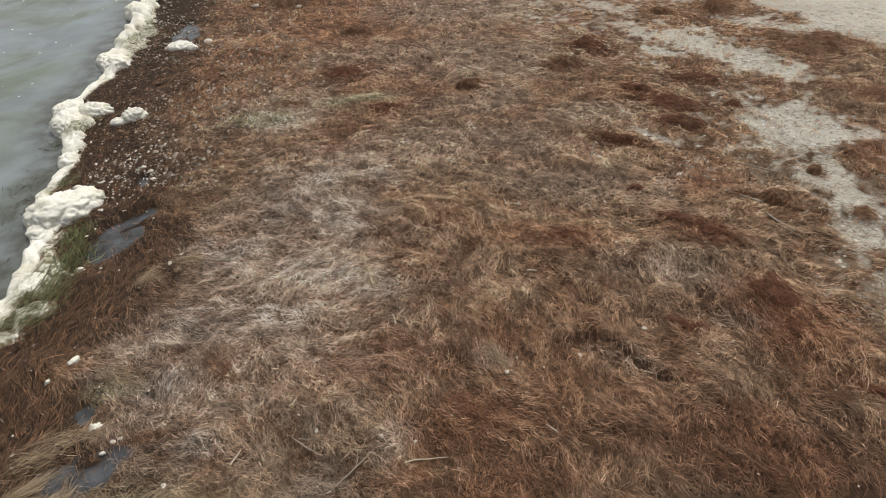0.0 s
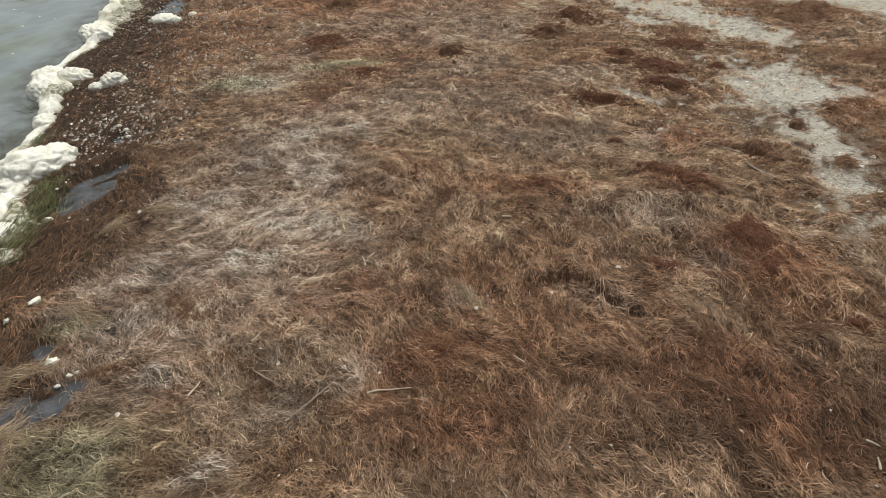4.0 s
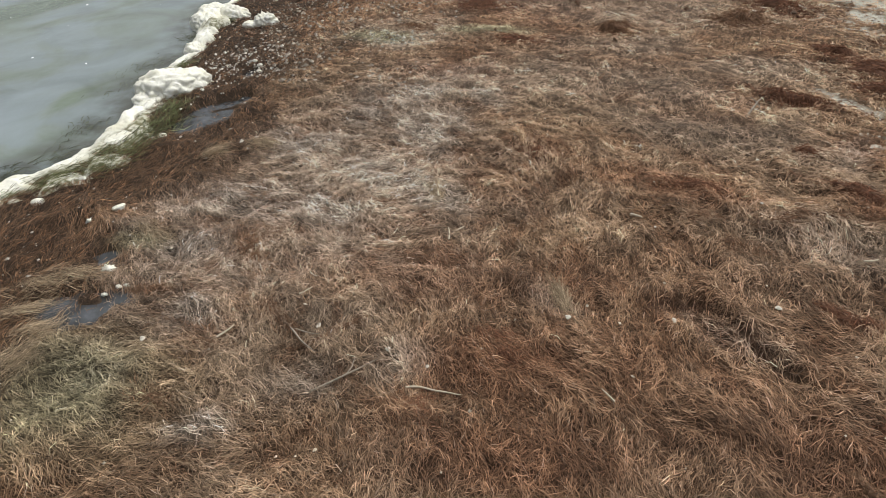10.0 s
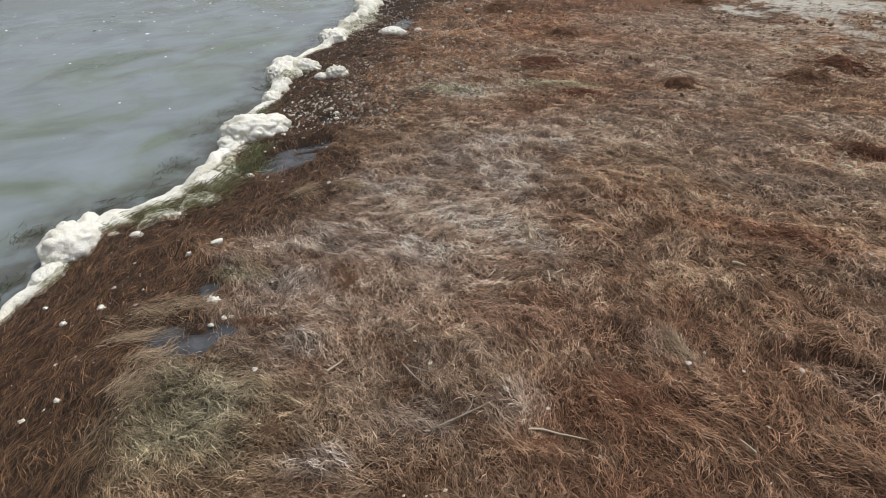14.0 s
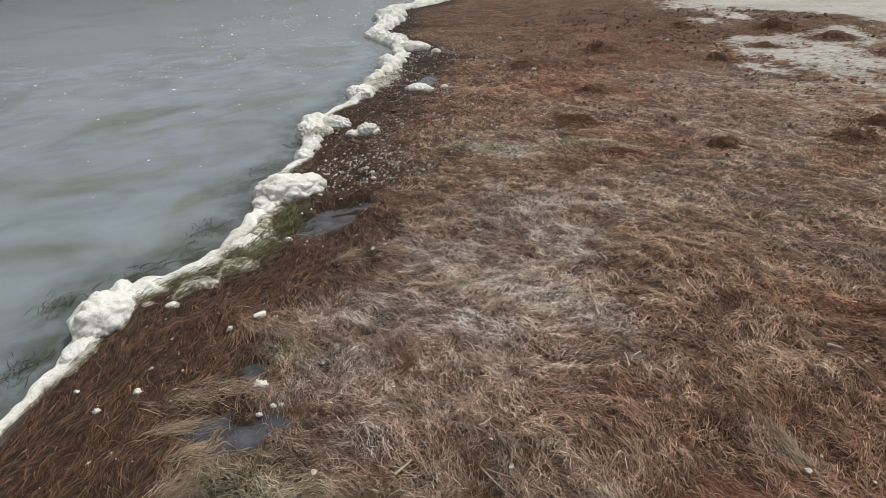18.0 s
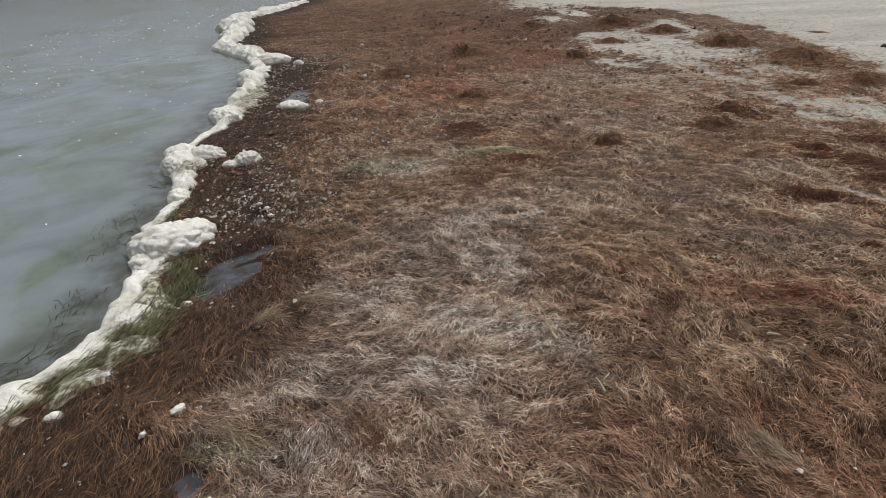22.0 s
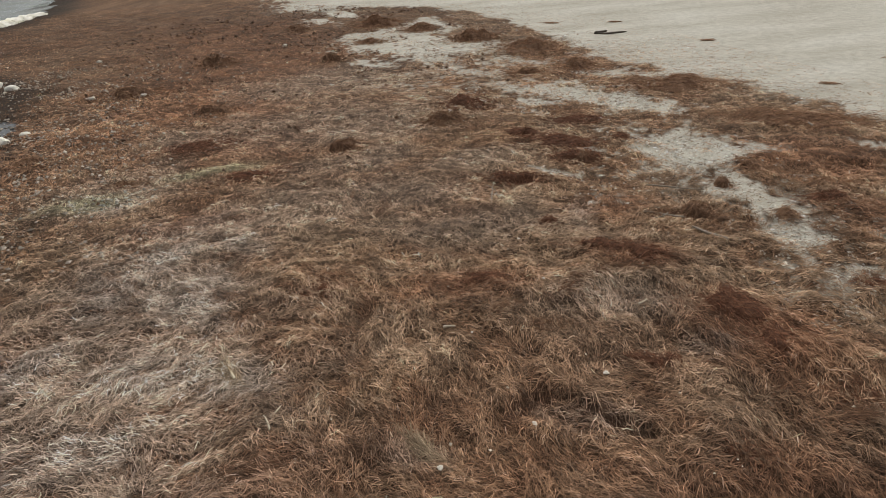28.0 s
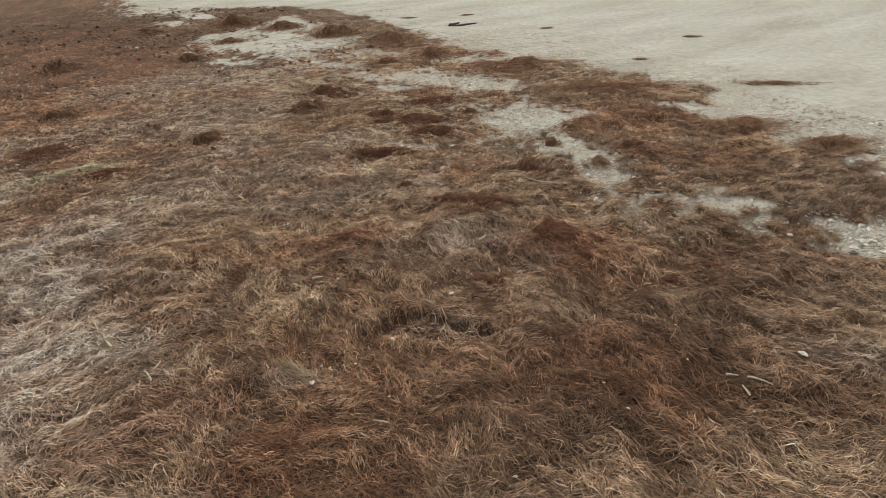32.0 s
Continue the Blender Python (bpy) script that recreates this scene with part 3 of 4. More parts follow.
# puddles, standing in hollows of the ground
for cx, cy, rx, ry, ang in POOLS:
    n, rings = 40, 5
    a = np.linspace(0, 2 * math.pi, n, endpoint=False)
    c, w = math.cos(radians(ang)), math.sin(radians(ang))
    rad = np.linspace(0, 1.45, rings + 1)[1:]
    u, v = np.outer(rad, np.cos(a)).ravel() * rx, np.outer(rad, np.sin(a)).ravel() * ry
    bed = GROUND(cx + u * c - v * w, cy + u * w + v * c)
    level = float(np.quantile(bed[: 3 * n], 0.7)) + 0.004
    top = np.r_[[[0, 0, 0]], np.c_[u, v, np.zeros(rings * n)]]
    k = np.arange(n)
    tri = np.c_[np.zeros(n, int), 1 + k, 1 + (k + 1) % n]
    i = (1 + np.arange(rings * n)).reshape(rings, n)
    quad = np.stack([i[:-1], i[1:], np.roll(i[1:], -1, 1), np.roll(i[:-1], -1, 1)], -1).reshape(-1, 4)
    thing("puddle", mesh_from("puddle", top, [tri, quad], MAT_PUDDLE), "shallow dark puddle among wet seagrass near the water", "puddle", "puddles behind the foam", at=(cx, cy, level), turn=ang)


# ---- the seagrass mat ----
rng = np.random.default_rng(7)


def scatter(n, x0, x1, y0, y1, keep):
    """About n points in a rectangle, kept where keep(x, y) beats chance."""
    x, y = rng.uniform(x0, x1, n), rng.uniform(y0, y1, n)
    ok = rng.random(n) < keep(x, y)
    return x[ok], y[ok]


COVER = Sheet(lambda x, y: np.where(inland(x, y) < 0.05, 0, 1 - (0.94 - 0.22 * smooth(4.6, 6.5, y) * smooth(1.2, -0.4, x - np.interp(y, SAND_Y, SAND_X))) * smooth(0.12, 1.0, np.maximum(SANDY(x, y), 0.85 * POOLED(x, y)) + 0.7 * (fbm(x * 8, y * 8, 57) - 0.5))))


def fineness(x, y):
    """Strands further from the path are drawn coarser and fewer."""
    return np.maximum(np.hypot(y, 1.4) / 2.05, 0.9) ** 0.85


def lay_mat(name, label, n, box, loft, mat, keep, length=0.06, width=0.0011):
    least = float(fineness(0.0, box[2]))
    x, y = scatter(n, *box, lambda x, y: keep(x, y) * least / fineness(x, y))
    k = len(x)
    rnd, lock, far = rng.random(k), wisp(x, y), fineness(x, y)
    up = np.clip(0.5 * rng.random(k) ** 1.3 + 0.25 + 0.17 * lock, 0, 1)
    wet = WETTED(x, y)
    crumb = np.interp(y, [2.4, 4.2], [0.0, 1.0])
    loft = loft * (1 - 0.4 * crumb)
    ang = FLOW(x, y) + rng.normal(0, 1, k) * (0.55 + 0.8 * crumb) * (1 - 0.3 * wet) + np.where(rng.random(k) < 0.5, 0, math.pi)
    cell = 0.05 * far ** 0.5
    wx, wy = (0.8 * x + 0.6 * y) / cell + 1.6 * vnoise(x * 17, y * 17, 251), (0.8 * y - 0.6 * x) / cell + 1.6 * vnoise(x * 17, y * 17, 252)
    tuft, shade = hash2(np.floor(wx).astype(int), np.floor(wy).astype(int), 253), hash2(np.floor(wx).astype(int), np.floor(wy).astype(int), 254)
    ang = ang + (tuft - 0.5) * 1.8 * (1 - 0.3 * wet)
    size = length * rng.uniform(0.4, 1.5, k) * (1 - 0.42 * crumb)
    # low strands painted darker and upper ones lighter, greyer, for shade between strands
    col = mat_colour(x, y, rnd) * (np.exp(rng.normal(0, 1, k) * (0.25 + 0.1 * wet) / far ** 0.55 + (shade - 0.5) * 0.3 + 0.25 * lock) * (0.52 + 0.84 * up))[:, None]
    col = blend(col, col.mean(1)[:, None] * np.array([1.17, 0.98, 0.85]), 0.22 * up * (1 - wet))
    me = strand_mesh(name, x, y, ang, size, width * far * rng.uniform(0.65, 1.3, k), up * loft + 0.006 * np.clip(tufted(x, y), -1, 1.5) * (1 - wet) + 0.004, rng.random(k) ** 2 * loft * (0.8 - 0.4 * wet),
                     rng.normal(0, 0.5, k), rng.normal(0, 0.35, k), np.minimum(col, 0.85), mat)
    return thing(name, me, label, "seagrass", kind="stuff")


def dry(x, y):
    return COVER(x, y) * (1 - 0.92 * (WETTED(x, y) > 0.6))


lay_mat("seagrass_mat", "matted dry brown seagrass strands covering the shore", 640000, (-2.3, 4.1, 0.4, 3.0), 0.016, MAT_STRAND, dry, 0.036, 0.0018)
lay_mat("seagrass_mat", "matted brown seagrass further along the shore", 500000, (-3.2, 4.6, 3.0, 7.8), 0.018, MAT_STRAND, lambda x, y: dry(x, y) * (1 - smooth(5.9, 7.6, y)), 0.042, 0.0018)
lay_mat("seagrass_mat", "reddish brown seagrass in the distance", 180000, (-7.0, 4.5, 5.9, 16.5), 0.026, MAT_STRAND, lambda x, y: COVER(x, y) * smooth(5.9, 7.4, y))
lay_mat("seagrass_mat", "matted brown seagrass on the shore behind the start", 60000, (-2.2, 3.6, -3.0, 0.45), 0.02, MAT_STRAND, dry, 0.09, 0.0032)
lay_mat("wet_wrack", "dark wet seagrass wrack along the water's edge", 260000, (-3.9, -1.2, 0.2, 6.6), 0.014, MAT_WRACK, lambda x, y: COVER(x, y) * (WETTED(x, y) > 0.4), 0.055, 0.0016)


# ---- clumps of darker seagrass on the mat ----
def clump(cx, cy, rx, ry, ang, h, colour, label):
    c, s = math.cos(radians(ang)), math.sin(radians(ang))
    seed = int(abs(cx * 131 + cy * 57)) + 3

    def mound(x, y):
        u, v = ((x - cx) * c + (y - cy) * s) / rx, (-(x - cx) * s + (y - cy) * c) / ry
        r = np.sqrt(u * u + v * v) + 1.7 * (fbm(x * 1.6 / max(rx, 0.1), y * 1.6 / max(rx, 0.1), seed, 4) - 0.5)
        return GROUND(x, y) + 0.9 * h * (1 - smooth(0.1, 1.0, r)) * (0.45 + 1.1 * fbm(x * 14, y * 14, seed + 9, 3)), r

    rings, spokes = 12, 40
    rad = np.linspace(0, 1.15, rings + 1)[1:]
    a = np.linspace(0, 2 * math.pi, spokes, endpoint=False)
    u, v = np.outer(rad, np.cos(a)).ravel() * rx, np.outer(rad, np.sin(a)).ravel() * ry
    x, y = np.r_[cx, cx + u * c - v * s], np.r_[cy, cy + u * s + v * c]
    z, r = mound(x, y)
    z = z - 0.02 * smooth(0.45, 0.85, r) + 0.002
    k = np.arange(spokes)
    tri = np.c_[np.zeros(spokes, int), 1 + k, 1 + (k + 1) % spokes]
    i = (1 + np.arange(rings * spokes)).reshape(rings, spokes)
    quad = np.stack([i[:-1], i[1:], np.roll(i[1:], -1, 1), np.roll(i[:-1], -1, 1)], -1).reshape(-1, 4)
    z0 = float(GROUND(np.array([cx]), np.array([cy]))[0])
    base = np.array([cx, cy, z0])
    top = thing("seagrass_clump", mesh_from("seagrass_clump", np.c_[x, y, z] - base, [tri, quad], MAT_STRAND, True, tint=colour[None] * (0.3 + 1.0 * fbm(x * 45, y * 45, seed + 5, 3))[:, None]),
                label, "seaweed clump", "seagrass clumps", at=tuple(base))
    width = 0.0016 * float(fineness(0.0, cy))
    n = int(np.clip(math.pi * rx * ry / (0.05 * width) * 3.0, 200, 4200))
    u, v = rng.normal(0, 0.68, n), rng.normal(0, 0.68, n)
    x, y = cx + u * rx * c - v * ry * s, cy + u * rx * s + v * ry * c
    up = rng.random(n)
    away = np.arctan2(y - cy, x - cx)
    turn = np.where(rng.random(n) < 0.3, away, FLOW(x, y)) + rng.normal(0, 0.55, n)
    # shade painted into the tint: strands lower in the tuft are darker
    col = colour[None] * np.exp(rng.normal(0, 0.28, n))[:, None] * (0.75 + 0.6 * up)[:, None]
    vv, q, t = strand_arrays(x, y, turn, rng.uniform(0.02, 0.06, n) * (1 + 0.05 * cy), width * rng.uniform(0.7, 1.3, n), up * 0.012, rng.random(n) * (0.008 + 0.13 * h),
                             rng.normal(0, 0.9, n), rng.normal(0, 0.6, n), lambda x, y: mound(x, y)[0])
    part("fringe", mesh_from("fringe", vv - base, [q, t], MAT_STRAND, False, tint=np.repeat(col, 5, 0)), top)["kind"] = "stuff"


RUST = np.array([0.165, 0.076, 0.043])
UMBER = np.array([0.225, 0.13, 0.078])
SMALL_CLUMPS = [
    (-0.01, 4.51, 0.12, 0.1, 0, 0.07), (0.87, 4.75, 0.2, 0.16, -10, 0.07), (-1.24, 8.2, 0.17, 0.2, -20, 0.12), (0.17, 7.67, 0.12, 0.14, -20, 0.08),
    (-1.48, 4.36, 0.12, 0.05, -10, 0.03), (1.66, 2.71, 0.18, 0.09, -15, 0.06), (2.07, 3.0, 0.05, 0.06, 0, 0.04), (1.53, 3.65, 0.12, 0.07, -22, 0.04),
    (0.45, 2.28, 0.07, 0.03, 15, 0.02), (-0.2, 10.55, 0.11, 0.2, 0, 0.06), (-1.03, 5.9, 0.15, 0.13, 0, 0.06), (-2.05, 7.08, 0.24, 0.2, 0, 0.07),
    (-2.34, 5.12, 0.11, 0.1, 0, 0.03), (-1.22, 1.68, 0.05, 0.14, 40, 0.03), (-0.18, 10.4, 0.12, 0.15, 0, 0.04)]
WIDE_CLUMPS = [
    (1.02, 3.48, 0.24, 0.09, -22, 0.035), (1.23, 2.46, 0.12, 0.08, -20, 0.03), (1.08, 2.57, 0.13, 0.05, -20, 0.025), (1.31, 1.99, 0.17, 0.11, -19, 0.035),
    (1.33, 1.78, 0.12, 0.11, -18, 0.03), (0.39, 2.53, 0.16, 0.07, -19, 0.025), (2.4, 2.62, 0.12, 0.08, -21, 0.03),
    (-1.08, 4.96, 0.26, 0.14, 6, 0.03), (1.5, 4.0, 0.25, 0.13, -23, 0.03), (1.16, 5.17, 0.22, 0.18, -25, 0.04), (-0.66, 4.2, 0.17, 0.09, 8, 0.02)]
DARK_FOLDS = [
    (0.83, 2.36, 0.14, 0.03, 15, 0.03), (1.04, 2.4, 0.1, 0.025, -20, 0.025), (0.61, 2.14, 0.11, 0.022, -15, 0.02), (0.78, 1.22, 0.08, 0.03, -45, 0.02),
    (0.48, 1.29, 0.07, 0.02, 0, 0.015), (-1.15, 0.99, 0.08, 0.025, 10, 0.01), (-1.17, 1.23, 0.1, 0.02, 0, 0.012), (-1.51, 1.38, 0.12, 0.025, 10, 0.015)]
RUST_SPOTS = [
    (1.21, 2.42, 0.08, 0.06, 9, 0.025), (0.87, 1.83, 0.12, 0.04, -20, 0.02), (-0.21, 1.5, 0.08, 0.04, 10, 0.012), (-0.14, 1.41, 0.1, 0.05, 0, 0.015), (-0.38, 1.19, 0.05, 0.05, 0, 0.012),
    (0.92, 2.89, 0.07, 0.05, -25, 0.02), (1.93, 3.9, 0.07, 0.06, 0, 0.03), (1.48, 3.69, 0.17, 0.1, -27, 0.035), (1.32, 4.22, 0.13, 0.1, -27, 0.035), (1.82, 4.4, 0.2, 0.12, -28, 0.03),
    (1.97, 1.96, 0.09, 0.05, -24, 0.02), (1.49, 1.43, 0.1, 0.04, -30, 0.025), (1.72, 1.42, 0.15, 0.04, -22, 0.02), (1.37, 1.52, 0.07, 0.04, -22, 0.015), (-0.28, 2.68, 0.1, 0.06, -10, 0.02), (0.91, 1.4, 0.08, 0.035, -22, 0.015)]
SAND_CLUMPS = [
    (3.15, 3.87, 0.36, 0.14, -28, 0.04), (2.42, 3.12, 0.14, 0.1, -26, 0.03), (2.66, 2.73, 0.2, 0.12, -26, 0.03),
    (2.05, 5.97, 0.21, 0.15, -20, 0.06), (2.14, 8.1, 0.28, 0.24, -20, 0.1), (1.13, 10.2, 0.34, 0.4, -25, 0.12), (1.66, 9.35, 0.24, 0.22, -30, 0.08),
    (2.57, 7.1, 0.36, 0.34, -30, 0.09), (2.62, 5.95, 0.2, 0.2, -28, 0.07), (3.02, 4.95, 0.4, 0.22, -27, 0.06), (0.78, 8.7, 0.18, 0.14, -31, 0.06),
    (3.3, 3.68, 0.45, 0.14, -24, 0.04), (3.35, 2.5, 0.24, 0.14, -20, 0.05), (3.5, 2.0, 0.2, 0.1, -30, 0.05), (2.1, 2.55, 0.06, 0.05, 0, 0.03), (4.42, 3.03, 0.24, 0.05, -35, 0.015)]
for row in SMALL_CLUMPS:
    clump(*row, UMBER, "small dark tuft of tangled seagrass on the brown mat")
for row in WIDE_CLUMPS:
    clump(*row, RUST, "low rust-brown heap of seagrass on the mat")
for row in DARK_FOLDS:
    clump(*row, UMBER * 0.8, "dark raised fold in the brown seagrass mat")
for row in RUST_SPOTS:
    clump(*row, RUST, "small rust-brown tuft of seagrass on the mat")
for x, y, r in ((4.6, 6.46, 0.03), (4.26, 4.41, 0.035), (4.4, 8.3, 0.035), (5.5, 4.84, 0.05), (3.6, 8.8, 0.05)):
    clump(x, y, r * 1.4, r * 0.35, -30, r * 0.12, UMBER * 1.5, "small dark weed scrap stranded on bare sand")
for row in SAND_CLUMPS:
    clump(*row, UMBER * 1.25, "dark brown seagrass clump stranded on pale sand")


# ---- foam along the water ----
FOAM_Y = [0.85, 1.07, 1.3, 1.45, 1.6, 1.8, 2.0, 2.2, 2.45, 2.7, 2.95, 3.2, 3.45, 3.75, 4.0, 4.3, 4.6, 4.9, 5.3, 5.7, 6.1, 6.5, 7.0, 7.4, 8.0, 8.6, 9.3, 9.9, 11, 12.5, 14, 15.5, 17]
FOAM_W = [0.05, 0.06, 0.13, 0.2, 0.3, 0.38, 0.38, 0.36, 0.3, 0.18, 0.3, 0.13, 0.1, 0.13, 0.2, 0.34, 0.16, 0.1, 0.2, 0.26, 0.38, 0.4, 0.26, 0.24, 0.27, 0.42, 0.5, 0.4, 0.45, 0.55, 0.45, 0.4, 0.35]
FOAM_H = [0.012, 0.015, 0.025, 0.03, 0.05, 0.035, 0.03, 0.03, 0.035, 0.03, 0.05, 0.03, 0.025, 0.035, 0.05, 0.06, 0.03, 0.02, 0.05, 0.05, 0.06, 0.06, 0.08, 0.06, 0.06, 0.09, 0.1, 0.08, 0.13, 0.15, 0.1, 0.08, 0.06]
FOAM_CORE = [0.9, 0.9, 1, 1, 1, 0.6, 0.42, 0.42, 0.4, 0.6, 1, 0.8, 1, 1, 1, 1, 1, 1, 1, 0.8, 0.4, 0.4, 0.8, 1, 1, 1, 1, 1, 1, 1, 1, 1, 1]
WEEDY = [(-2.44, 2.3, 0.13, 0.17, 30), (-2.5, 1.9, 0.1, 0.14, 30), (-2.46, 2.68, 0.14, 0.08, 20), (-3.4, 6.2, 0.22, 0.35, 0), (-3.15, 4.1, 0.08, 0.1, 0), (-2.52, 1.4, 0.07, 0.1, 40), (-2.85, 3.3, 0.1, 0.1, 0)]


def billow(x, y, seed):
    """Rounded lumps with creases between them."""
    out, gain = 0.0, 1.0
    for k in range(4):
        out = out + gain * np.abs(2 * vnoise(x * 2.1 ** k, y * 2.1 ** k, seed + k) - 1)
        gain *= 0.5
    return out / 1.2


def foam_band(y0, y1, step, label):
    yy = np.arange(y0, y1 + step / 2, step)
    m = 25
    u = np.linspace(0, 1, m)
    gy = np.repeat(yy, m)
    gu = np.tile(u, len(yy))
    w = np.interp(gy, FOAM_Y, FOAM_W) * (0.75 + 0.6 * fbm(gy * 7, gy * 0, 201))
    start = np.interp(gy, SHORE_Y, SHORE_X) + (fbm(gy * 9, gy * 0 + 5, 205) - 0.5) * 0.09
    x = start + gu * w
    y = gy + (fbm(x * 8, gy * 8, 207) - 0.5) * 0.05
    lump = billow(x * 6.5, y * 6.5, 210)
    h = np.interp(gy, FOAM_Y, FOAM_H)
    core = np.interp(gy, FOAM_Y, FOAM_CORE) * (0.85 + 0.5 * (fbm(gy * 11, gy * 0 + 9, 221) - 0.3))
    gc = np.clip(gu / np.maximum(core, 0.05), 0, 1)
    rim = (4 * gc * (1 - gc)) ** 0.45
    film = smooth(0.9, 1.05, gu / np.maximum(core, 0.05)) * (core < 0.97)
    lump = 0.8 * lump + 0.45 * billow(x * 19, y * 19, 212)
    gap = smooth(0.16, 0.34, fbm(x * 6, y * 6, 215) + 0.35 * (1 - gu) - 0.2 * smooth(0.45, 0.65, gu))
    shred = smooth(0.32, 0.48, fbm(x * 10 + y * 4, y * 10 - x * 4, 223, 3)) * (1 - smooth(0.8, 1.0, gu))
    z = np.maximum(GROUND(x, y), WATER_Z) + h * rim * (0.42 + 0.85 * lump) * gap - 0.006 * (1 - gap) - 0.008 * (1 - rim) * (1 - film) + film * (0.017 * shred * (0.5 + lump) - 0.004) + 0.002
    stain = np.clip(patches(x, y, WEEDY, 0.3, 0.5, 8, 218) * 0.9 + film * (0.25 + 0.75 * smooth(0.42, 0.6, fbm(x * 9, y * 14, 217))) + 0.5 * smooth(0.5, 0.95, gu) * smooth(0.4, 0.6, fbm(x * 12, y * 12, 219)), 0, 1)
    i = np.arange(len(x)).reshape(len(yy), m)
    quads = np.stack([i[:-1, :-1], i[:-1, 1:], i[1:, 1:], i[1:, :-1]], -1).reshape(-1, 4)
    thing("foam_band", mesh_from("foam_band", np.c_[x, y, z], [quads], MAT_FOAM, True, stain=stain), label, "foam", "foam along the water", kind="stuff")


foam_band(0.86, 2.8, 0.008, "thin band of cream sea foam with weed strands")
foam_band(2.8, 5.0, 0.011, "lumpy white sea foam washed up at the water's edge")
foam_band(5.0, 9.2, 0.02, "thick off-white sea foam along the shore")
foam_band(9.2, 17.0, 0.04, "distant white sea foam along the curving shore")


def foam_heap(cx, cy, rx, ry, h, ang, label):
    bm = bmesh.new()
    bmesh.ops.create_icosphere(bm, subdivisions=5 if cy < 6 else 4, radius=1)
    shift = Vector((cx * 3.1, cy * 2.3, 0))
    for v in bm.verts:
        p = v.co.copy()
        q = Vector((p.x * rx, p.y * ry, p.z * h)) * 7.5 + shift
        lump = noise.turbulence(q, 4, True, noise_basis="PERLIN_ORIGINAL", amplitude_scale=0.55, frequency_scale=2.1)
        wide = noise.noise(q * 0.35 + Vector((5, 1, 2)))
        fine = noise.turbulence(q * 2.6, 4, True)
        k = 0.74 + 0.2 * lump + 0.45 * wide + 0.21 * fine
        v.co = Vector((p.x * rx * k, p.y * ry * k, max(p.z, -0.12) * h * k))
    me = bpy.data.meshes.new("foam_block")
    bm.to_mesh(me)
    bm.free()
    for poly in me.polygons:
        poly.use_smooth = True
    me.materials.append(MAT_FOAM)
    z = max(float(GROUND(np.array([cx]), np.array([cy]))[0]), WATER_Z)
    thing("foam_block", me, label, "foam", "foam heaps", at=(cx, cy, z), turn=ang)


NEAR_HEAPS = [(-2.67, 1.6, 0.12, 0.19, 0.12, 28), (-2.78, 1.78, 0.07, 0.1, 0.07, 35), (-2.6, 1.42, 0.07, 0.12, 0.05, 20), (-2.7, 2.99, 0.22, 0.18, 0.12, 10), (-2.6, 3.1, 0.13, 0.12, 0.09, 0),
              (-2.72, 2.85, 0.1, 0.14, 0.06, 10), (-2.98, 3.66, 0.08, 0.1, 0.08, 10), (-3.27, 4.25, 0.13, 0.2, 0.11, 10), (-3.12, 4.42, 0.16, 0.11, 0.1, 0), (-3.4, 4.5, 0.12, 0.14, 0.1, 0),
              (-2.84, 4.22, 0.09, 0.07, 0.05, 12), (-2.74, 4.29, 0.13, 0.1, 0.11, 20), (-2.5, 2.35, 0.09, 0.1, 0.03, 30)]
FAR_HEAPS = [(-3.43, 5.45, 0.15, 0.15, 0.12, 0), (-3.58, 5.6, 0.11, 0.14, 0.1, 0), (-3.83, 7.05, 0.15, 0.2, 0.16, 0), (-4.0, 8.25, 0.24, 0.18, 0.12, 0),
             (-4.5, 8.8, 0.26, 0.15, 0.1, -30), (-5.1, 9.4, 0.3, 0.12, 0.08, -35), (-5.75, 11.0, 0.24, 0.36, 0.16, 0), (-6.3, 12.2, 0.3, 0.4, 0.18, 0), (-6.8, 13.6, 0.3, 0.4, 0.16, 0), (-6.6, 15.2, 0.4, 0.25, 0.12, 0)]
for row in NEAR_HEAPS:
    foam_heap(*row, "lumpy cream-white heap of sea foam at the waterline")
for row in FAR_HEAPS:
    foam_heap(*row, "white heap of sea foam on the far shoreline")
for cx, cy, rx in ((-2.95, 5.84, 0.17), (-2.78, 5.78, 0.07), (-2.66, 5.95, 0.05), (-3.55, 8.05, 0.09), (-2.45, 1.76, 0.045), (-2.39, 1.97, 0.035), (-2.3, 2.45, 0.035), (-2.72, 3.28, 0.035), (-2.66, 3.42, 0.02)):
    foam_heap(cx, cy, rx * 0.85, rx * 0.6, min(rx * 0.6, 0.07), 15, "small detached patch of white foam on wet seagrass")


# ---- strands on the foam, weed and flecks on the water ----
def loose_strands(name, label, category, spots, per, length, width, lift, colour, mat, zfun, spread=0.6):
    x = np.concatenate([rng.normal(cx, r, per) for cx, cy, r in spots])
    y = np.concatenate([rng.normal(cy, r * 1.2, per) for cx, cy, r in spots])
    n = len(x)
    col = np.array(colour)[None] * rng.uniform(0.5, 1.7, n)[:, None]
    edge = np.arctan2(0.4, np.interp(y + 0.2, SHORE_Y, SHORE_X) - np.interp(y - 0.2, SHORE_Y, SHORE_X))
    me = strand_mesh(name, x, y, edge + rng.normal(0, spread, n), length * rng.uniform(0.5, 1.5, n), width * rng.uniform(0.7, 1.3, n), lift * rng.uniform(0.2, 1, n), 0.01 * rng.random(n),
                     rng.normal(0, 0.7, n), rng.normal(0, 0.4, n), col, mat, zfun)
    thing(name, me, label, category, kind="stuff")


